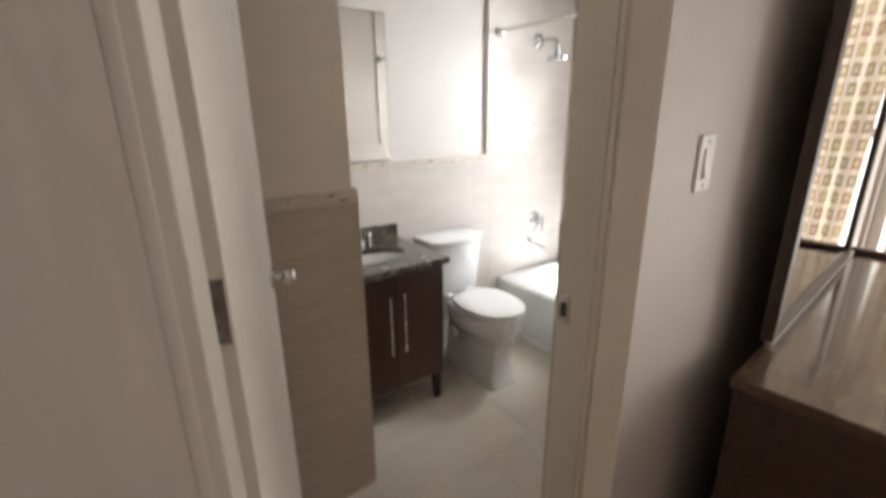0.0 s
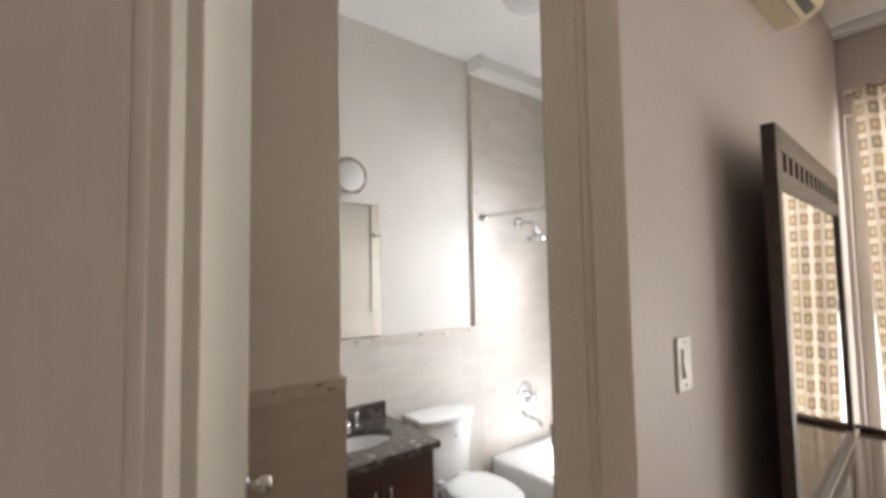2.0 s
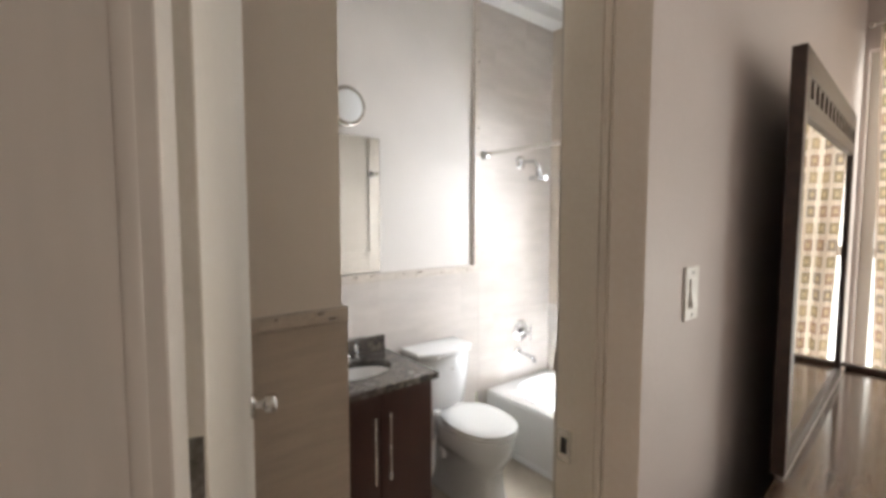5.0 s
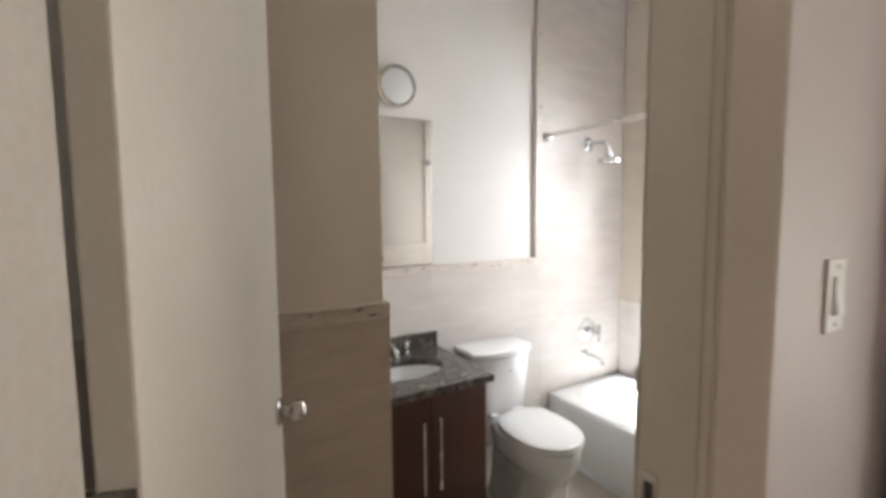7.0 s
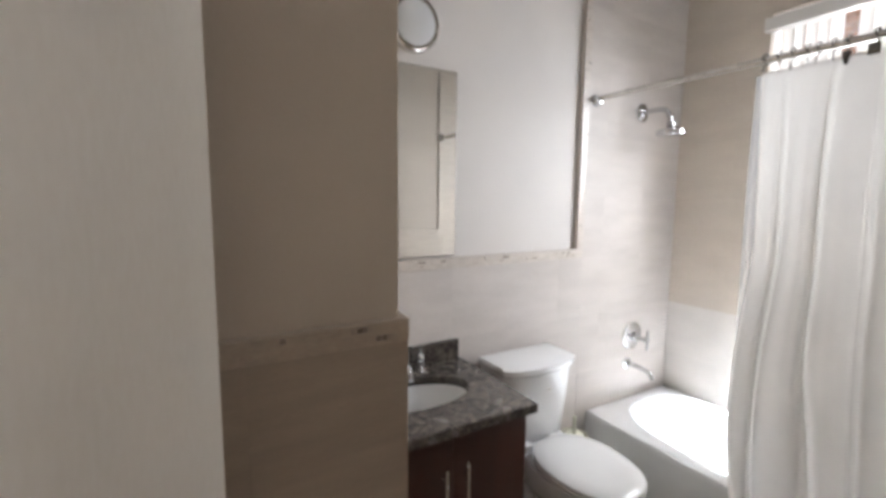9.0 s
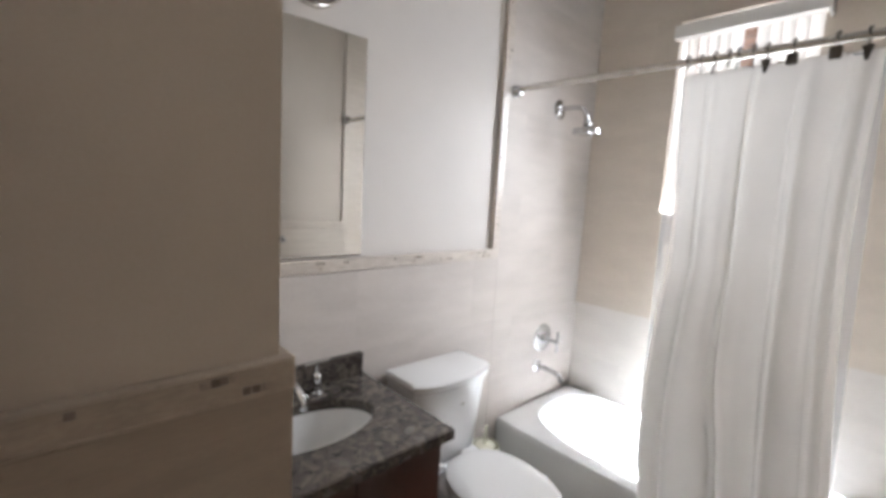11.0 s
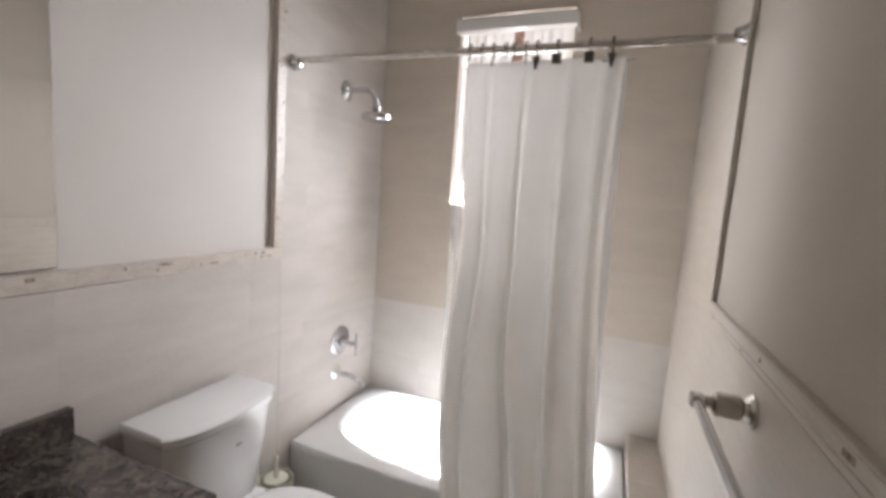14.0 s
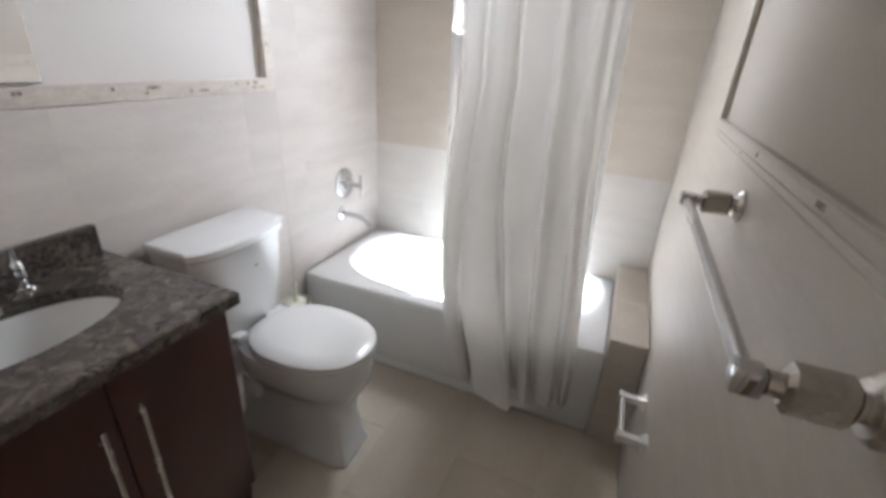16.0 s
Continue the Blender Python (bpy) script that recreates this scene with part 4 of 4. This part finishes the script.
def chips_run(rng, x0, x1, face, sgn, z0, z1, count):
    out = []
    for _ in range(count):
        x = x0 + (x1 - x0) * rng.random()
        z = z0 + 0.012 + (z1 - z0 - 0.024) * (0.25 if rng.random() < 0.5 else 0.9)
        w = 0.0043
        for k in range(rng.choice((1, 1, 2, 2, 3))):
            out.append((x + k * 0.0105 - w, face, z - w, x + k * 0.0105 + w, face + sgn * 0.0012, z + w))
    return out


rng = random.Random(5)
border("border_north", "cream stone border strip with brown mosaic chips", [(0.718, BN - 0.004, BORDER_LO, 2.032, PN, BORDER_HI), (1.988, BN - 0.004, BORDER_HI + 0.0005, 2.032, PN, 2.938)],
       chips_run(rng, 0.76, 2.0, BN - 0.0044, -1, BORDER_LO, BORDER_HI, 16) + [(1.999 + 0.018 * (k % 2), BN - 0.0056, z, 2.008 + 0.018 * (k % 2), BN - 0.0044, z + 0.010) for k, z in enumerate((1.36, 1.52, 1.66, 1.80, 1.93, 2.13, 2.32, 2.55, 2.74))], M_BORDER)
border("border_south", "cream stone border strip with brown mosaic chips", [(0.853, PS, BORDER_LO, 2.098, BS + 0.004, BORDER_HI), (2.060, PS, BORDER_HI + 0.0005, 2.098, BS + 0.004, CEIL_B - 0.01)],
       chips_run(rng, 0.9, 2.05, BS + 0.0044, 1, BORDER_LO, BORDER_HI, 6), M_TILE, [(0.854, BS + 0.0035, z - 0.003, 2.058, BS + 0.0062, z + 0.003) for z in (BORDER_LO + 0.005, BORDER_LO + 0.019, BORDER_HI - 0.006)])
stub_chips = []
for x, z, n in ((0.474, 1.238, 1), (0.411, 1.216, 1), (0.364, 1.216, 1), (0.600, 1.237, 2), (0.622, 1.238, 2), (0.650, 1.217, 3), (0.250, 1.236, 2), (0.305, 1.222, 1), (0.335, 1.240, 1), (0.200, 1.216, 1), (0.130, 1.238, 1)):
    for k in range(n):
        stub_chips.append((x + k * 0.012 - 0.005, 1.3575, z - 0.005, x + k * 0.012 + 0.005, 1.3592, z + 0.005))
border("border_stub", "cream stone border strip with brown mosaic chips", [(-0.10, 1.359, BORDER_LO, 0.716, STUB_Y, BORDER_HI), (STUB_X, STUB_Y + 0.0005, BORDER_LO, 0.7165, PN - 0.03, BORDER_HI)], stub_chips, M_SHADEBORDER, [(-0.099, 1.3572, z - 0.002, 0.715, 1.3595, z + 0.002) for z in (BORDER_LO + 0.004, BORDER_HI - 0.004)])


# ---------- bedroom things ----------
def build_switch():
    root = thing("light_switch", "white wall plate with a rocker light switch", "light switch")
    x0, x1, z0, z1 = 1.066, 1.136, 1.318, 1.440
    part("plate", box(x0, BED_Y - 0.006, z0, x1, BED_Y - 0.0003, z1, 0.0025), M_SOCKET, root)
    part("rocker_frame", box(1.084, BED_Y - 0.0085, 1.345, 1.118, BED_Y - 0.006, 1.413, 0.001), M_SOCKET, root)
    part("rocker", loft([[(1.087, BED_Y - d, z), (1.115, BED_Y - d, z), (1.115, BED_Y - 0.006, z), (1.087, BED_Y - 0.006, z)] for z, d in ((1.349, 0.014), (1.379, 0.010), (1.409, 0.0095))]), M_SOCKET, root)
    for z in (1.331, 1.427):
        part("screw", lathe([(0.0035, 0), (0.003, 0.0012), (0.001, 0.0014)], at(1.101, BED_Y - 0.006, z, "-y"), 12), M_STEEL, root)


build_switch()

DRESSER = pose(1.175, 0.317, 0, 0, 0, 3.4)


def build_dresser():
    root = thing("dresser", "dark espresso wood dresser with a glossy top", "dresser")
    root.matrix_world = DRESSER
    w, d, h = 1.56, 0.45, 0.868
    part("top", box(0, -d, h - 0.03, w, 0, h, 0.004), M_DRTOP, root, "glossy dark brown top")
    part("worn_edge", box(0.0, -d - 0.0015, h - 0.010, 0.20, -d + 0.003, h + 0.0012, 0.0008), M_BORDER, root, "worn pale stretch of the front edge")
    part("end_lip", box(w - 0.045, -d, h + 0.0005, w, 0, h + 0.022, 0.004), M_ESPRESSO, root, "raised dark end strip")
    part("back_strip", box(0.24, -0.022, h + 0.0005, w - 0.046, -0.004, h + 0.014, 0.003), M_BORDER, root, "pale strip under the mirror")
    part("side_panel", box(0.012, -d + 0.015, 0.0, 0.037, -0.008, h - 0.031, 0.003), M_ESPRESSO, root)
    part("side_panel", box(w - 0.037, -d + 0.015, 0.0, w - 0.012, -0.008, h - 0.031, 0.003), M_ESPRESSO, root)
    part("back_panel", box(0.038, -0.016, 0.06, w - 0.038, -0.008, h - 0.031), M_ESPRESSO, root)
    part("plinth", box(0.038, -d + 0.04, 0.0, w - 0.038, -d + 0.06, 0.08), M_ESPRESSO, root)
    for c in range(2):
        for r in range(3):
            x0 = 0.040 + c * (w - 0.08) / 2
            x1 = x0 + (w - 0.08) / 2 - 0.004
            z0 = 0.085 + r * 0.249
            dr = part("drawer", box(x0, -d + 0.012, z0, x1, -0.03, z0 + 0.245, 0.003), M_ESPRESSO, root)
            part("handle", tube([((x0 + x1) / 2 - 0.06, -d - 0.012, z0 + 0.125), ((x0 + x1) / 2 + 0.06, -d - 0.012, z0 + 0.125)], 0.006, 10), M_NICKEL, dr, smooth=True)
    mir = thing("dresser_mirror", "dark wood framed mirror with a slotted top rail on the dresser", "mirror")
    mir.matrix_world = DRESSER @ pose(0.232, 0.0, h + 0.0145)
    W, H, T = 1.10, 1.088, 0.032
    y0, y1 = -0.024, 0.008
    st, top = 0.042, 0.165
    part("stile", box(0, y0, 0, st, y1, H, 0.003), M_ESPRESSO, mir)
    part("stile", box(W - st, y0, 0, W, y1, H, 0.003), M_ESPRESSO, mir)
    part("bottom_rail", box(st + 0.0005, y0, 0.0, W - st - 0.0005, y1, 0.045, 0.003), M_ESPRESSO, mir)
    # top rail with a row of open slots
    n, zs0, zs1 = 13, H - 0.118, H - 0.066
    part("top_rail", box(st + 0.0005, y0, zs1, W - st - 0.0005, y1, H, 0.002), M_ESPRESSO, mir)
    part("lower_rail", box(st + 0.0005, y0, H - top, W - st - 0.0005, y1, zs0, 0.002), M_ESPRESSO, mir)
    pitch = (W - 2 * st) / n
    for k in range(n):
        part("slot_bar", box(st + 0.001 + k * pitch, y0 + 0.002, zs0 + 0.0004, st + k * pitch + pitch * 0.5, y1 - 0.002, zs1 - 0.0004), M_ESPRESSO, mir)
    # black backing added: the slots' inner darkness is put in as colour
    part("slot_backing", box(st + 0.001, y1 - 0.0018, zs0 + 0.0004, W - st - 0.001, y1 - 0.0004, zs1 - 0.0004), M_BLACK, mir, "black panel added behind the slots to keep them dark")
    part("glass", box(st - 0.004, y0 + 0.010, 0.041, W - st + 0.004, y0 + 0.015, H - top + 0.004), M_MIRROR, mir, "plain mirror glass")
    part("backing", box(st - 0.004, y0 + 0.016, 0.041, W - st + 0.004, y1 - 0.003, H - top + 0.004), M_ESPRESSO, mir)


build_dresser()


def build_air_conditioner():
    root = thing("air_conditioner", "cream wall-mounted split air conditioner above the dresser", "air conditioner")
    x0, x1, yb = 1.23, 2.010, BED_Y
    prof = [(yb, 2.4700), (yb - 0.0684, 2.4600), (yb - 0.1254, 2.4900), (yb - 0.1558, 2.5450), (yb - 0.1611, 2.7150), (yb - 0.1444, 2.7550), (yb, 2.7550)]
    rings = []
    for x, k in ((x0, 0.94), (x0 + 0.012, 1.0), (x1 - 0.012, 1.0), (x1, 0.94)):
        rings.append([(x, yb - 0.0005 + (y - yb) * k, 2.6050 + (z - 2.6050) * k) for y, z in prof])
    part("housing", loft(rings), M_CREAMPL, root)
    part("outlet", loft([[(x, yb - 0.0760, 2.4585), (x, yb - 0.1216, 2.4835), (x, yb - 0.1186, 2.4930), (x, yb - 0.0760, 2.4670)] for x in (x0 + 0.05, x1 - 0.05)]), M_BLACK, root, "dark air outlet")
    part("louvre", loft([[(x, yb - 0.0821, 2.4510), (x, yb - 0.0973, 2.4590), (x, yb - 0.0965, 2.4630), (x, yb - 0.0813, 2.4550)] for x in (x0 + 0.055, x1 - 0.055)]), M_CREAMPL, root)
    part("front_groove", box(x0 + 0.02, yb - 0.1630, 2.5700, x1 - 0.02, yb - 0.1585, 2.5750), M_BLACK, root, "thin dark seam")


build_air_conditioner()


def build_bedroom_window():
    root = structure(new("window_2"), "white framed bedroom window behind printed curtains, with an added unseen bare stretch")
    xg = 3.085
    for b in ((xg - 0.025, BWY0, BWZ0, xg + 0.025, BWY0 + 0.05, BWZ1), (xg - 0.025, BWY1 - 0.05, BWZ0, xg + 0.025, BWY1, BWZ1), (xg - 0.025, BWY0 + 0.051, BWZ0, xg + 0.025, BWY1 - 0.051, BWZ0 + 0.06), (xg - 0.025, BWY0 + 0.051, BWZ1 - 0.05, xg + 0.025, BWY1 - 0.051, BWZ1), (xg - 0.02, BWY0 + 0.051, 1.36, xg + 0.02, BWY1 - 0.051, 1.41), (xg - 0.02, -1.06, BWZ0 + 0.061, xg + 0.02, -1.01, 1.359), (xg - 0.02, -1.06, 1.411, xg + 0.02, -1.01, BWZ1 - 0.051)):
        part("window_frame", box(*b, 0.004), M_WHITEPL, root)
    for z0, z1 in ((BWZ0 + 0.058, 1.362), (1.408, BWZ1 - 0.048)):
        g = part("pane", boxes((xg - 0.002, BWY0 + 0.048, z0, xg + 0.002, BWY1 - 0.048, z1)), M_GLASS, root)
        g.visible_shadow = False
    part("window_sill", box(2.97, BWY0 - 0.03, BWZ0 - 0.03, 3.058, BWY1 + 0.03, BWZ0 - 0.001, 0.005), M_WHITEPL, root)
    rod = thing("curtain_rod", "slim metal curtain rod with round finials", "curtain rod")
    part("pole", tube([(2.925, 0.385, 2.452), (2.925, -1.25, 2.452)], 0.009, 14), M_NICKEL, rod, smooth=True)
    part("finial", lathe([(0.009, 0.0), (0.014, 0.006), (0.014, 0.016), (0.008, 0.024), (0.001, 0.026)], at(2.925, 0.385, 2.452, "+y"), 18), M_NICKEL, rod, smooth=True)
    for y in (0.36, -1.2):
        part("bracket", box(2.925, y - 0.008, 2.440, BED_X - 0.0005, y + 0.008, 2.464, 0.002), M_NICKEL, rod)
    for k, (ya, yb, drop) in enumerate(((0.372, 0.02, 2.20), (0.01, -1.15, 0.98))):
        cur = thing("window_curtain", "cream curtain printed with olive and brown squares", "curtain", "bedroom curtains")
        bm = bmesh.new()
        uvl = bm.loops.layers.uv.new("UVMap")
        nu, nv = 110, 30
        grid = []
        for j in range(nv + 1):
            v = j / nv
            z = 2.470 - drop * v
            row = []
            for i in range(nu + 1):
                u = i / nu
                f = math.sin(2 * math.pi * ((4.0 + 5.0 * k) * u + 0.2 * math.sin(4 * u + k)) + 0.3 * v) + 0.3 * math.sin(2 * math.pi * 13 * u + 1.5 * v)
                y = ya + (yb - ya) * u - (0.06 - 0.05 * k) * v * (1 - u)
                row.append((bm.verts.new((2.925 + (0.016 + 0.014 * v) * f, y, z)), (u * (ya - yb) * 1.7, 2.2 - drop * v)))
            grid.append(row)
        for a, b in zip(grid, grid[1:]):
            for i in range(nu):
                q = (a[i], a[i + 1], b[i + 1], b[i])
                face = bm.faces.new([e[0] for e in q])
                for lp, e in zip(face.loops, q):
                    lp[uvl].uv = e[1]
        part("cloth", bm, M_PRINT, cur, smooth=True)


build_bedroom_window()


# ---------- pieces: tiles, boards, bricks ----------
PIECES = {}


def piece(name, size, centre, material, parent):
    """One bevelled box; alike pieces share their mesh."""
    key = (name, tuple(round(s, 4) for s in size), material.name)
    if key not in PIECES:
        me = bpy.data.meshes.new(name)
        bm = box(-size[0] / 2, -size[1] / 2, -size[2] / 2, size[0] / 2, size[1] / 2, size[2] / 2, min(0.00025, min(size) * 0.2), 1)
        bm.to_mesh(me)
        bm.free()
        me.materials.append(material)
        PIECES[key] = me
    ob = new(name, PIECES[key])
    ob.location = centre
    ob.parent = parent
    return ob


def minus(rect, hole):
    """What is left of a rectangle (u0, v0, u1, v1) after a hole, as rectangles."""
    u0, v0, u1, v1 = rect
    a0, b0, a1, b1 = hole
    if a1 <= u0 or a0 >= u1 or b1 <= v0 or b0 >= v1:
        return [rect]
    out = []
    if a0 > u0:
        out.append((u0, v0, a0, v1))
    if a1 < u1:
        out.append((a1, v0, u1, v1))
    lo, hi = max(u0, a0), min(u1, a1)
    if b0 > v0:
        out.append((lo, v0, hi, b0))
    if b1 < v1:
        out.append((lo, b1, hi, v1))
    return out


def tile_field(parent, axis, front, back, region, size, origin, stagger, material, holes=(), gap=0.0001):
    u0, v0, u1, v1 = region
    tw, th = size
    row = math.floor((v0 - origin[1]) / th)
    while origin[1] + row * th < v1:
        off = origin[0] + (stagger * tw if row % 2 else 0.0)
        col = math.floor((u0 - off) / tw)
        while off + col * tw < u1:
            r = (max(u0, off + col * tw), max(v0, origin[1] + row * th), min(u1, off + (col + 1) * tw), min(v1, origin[1] + (row + 1) * th))
            rects = [r] if r[2] - r[0] > 0.008 and r[3] - r[1] > 0.008 else []
            for h in holes:
                rects = [q for p in rects for q in minus(p, h)]
            for a, b, c, d in rects:
                if c - a < 0.006 or d - b < 0.006:
                    continue
                du, dv, dn = c - a - gap, d - b - gap, abs(front - back)
                cu, cv, cn = (a + c) / 2, (b + d) / 2, (front + back) / 2
                if axis == "y":
                    piece("tile", (du, dn, dv), (cu, cn, cv), material, parent)
                elif axis == "x":
                    piece("tile", (dn, du, dv), (cn, cu, cv), material, parent)
                else:
                    piece("tile", (du, dv, dn), (cu, cv, cn), material, parent)
            col += 1
        row += 1


TS = (0.60, 0.30)
tile_field(wall_north, "y", BN, PN - 0.001, (0.718, 0.0, 2.032, BORDER_LO - 0.001), TS, (2.775 - 0.60 * 4, BORDER_LO - 1.20), 0.5, M_NLITTILE)
tile_field(wall_north, "y", BN, PN - 0.001, (2.033, 0.0, BE + 0.001, 2.939), TS, (2.775 - 0.60 * 4, BORDER_LO - 1.20), 0.5, M_NLITTILE)
tile_field(wall_south, "y", BS, PS + 0.001, (0.853, 0.0, 2.098, BORDER_LO - 0.001), TS, (2.775 - 0.60 * 4, BORDER_LO - 1.20), 0.5, M_TILE)
tile_field(wall_south, "y", BS, PS + 0.001, (2.099, 0.0, BE + 0.001, CEIL_B - 0.002), TS, (2.775 - 0.60 * 4, BORDER_LO - 1.20), 0.5, M_TILE)
EAST = ((0.0, 0.903, M_PALETILE), (0.903, CEIL_B - 0.002, M_ELITTILE))
for lo, hi, m in EAST:
    tile_field(wall_east, "x", BE, EX0 - 0.001, (BS + 0.001, lo, BN - 0.001, hi), TS, (BN - 0.60 * 4, BORDER_LO - 1.20), 0.5, m, holes=((WY0 - 0.001, WZ0 - 0.023, WY1 + 0.001, WZ1 + 0.001),))
tile_field(wall_stub, "y", 1.362, STUB_Y - 0.001, (-0.10, 0.0, 0.714, BORDER_LO - 0.001), TS, (0.714 - 0.60 * 3, BORDER_LO - 1.20), 0.5, M_SHADETILE)
tile_field(floor_bath, "z", 0.0, -0.0055, (-0.10, 0.601, 2.10, 2.11), (0.60, 0.30), (0.27, 1.475 - 0.30 * 5), 0.5, M_FLOORTILE, gap=0.0012)

for r in range(33):
    y = 0.42 - r * 0.092
    x = -1.70 - (r * 0.37) % 0.9
    while x < BED_X:
        x0, x1 = max(x, -1.71), min(x + 0.9, BED_X - 0.002)
        if x1 - x0 > 0.03:
            piece("board", (x1 - x0 - 0.0015, 0.0905, 0.014), ((x0 + x1) / 2, y - 0.046, -0.0105), M_WOODFLOOR, floor_bed)
        x += 0.9


# brick house across the yard
def build_neighbour():
    root = thing("neighbour_house", "red brick house wall across the yard", "house")
    part("wall", boxes((6.05, -6.0, -4.0, 6.6, 9.0, 5.2)), M_MORTAR, root)
    bm = bmesh.new()
    for r in range(40):
        z = 1.6 + r * 0.076
        for c in range(34):
            y = -0.2 + c * 0.222 + (0.111 if r % 2 else 0)
            if 1.1 < y < 3.4 and 1.9 < z < 4.4:
                piece("brick", (0.03, 0.212, 0.066), (6.04, y, z), M_BRICK, root)
            else:
                box(6.026, y - 0.106, z - 0.033, 6.054, y + 0.106, z + 0.033, bm=bm)
    rest = part("brickwork", bm, M_BRICK, root)
    rest["kind"] = "stuff"
    part("parapet", box(5.98, -6.0, 5.2, 6.66, 9.0, 5.32, 0.01), M_BORDER, root)


build_neighbour()
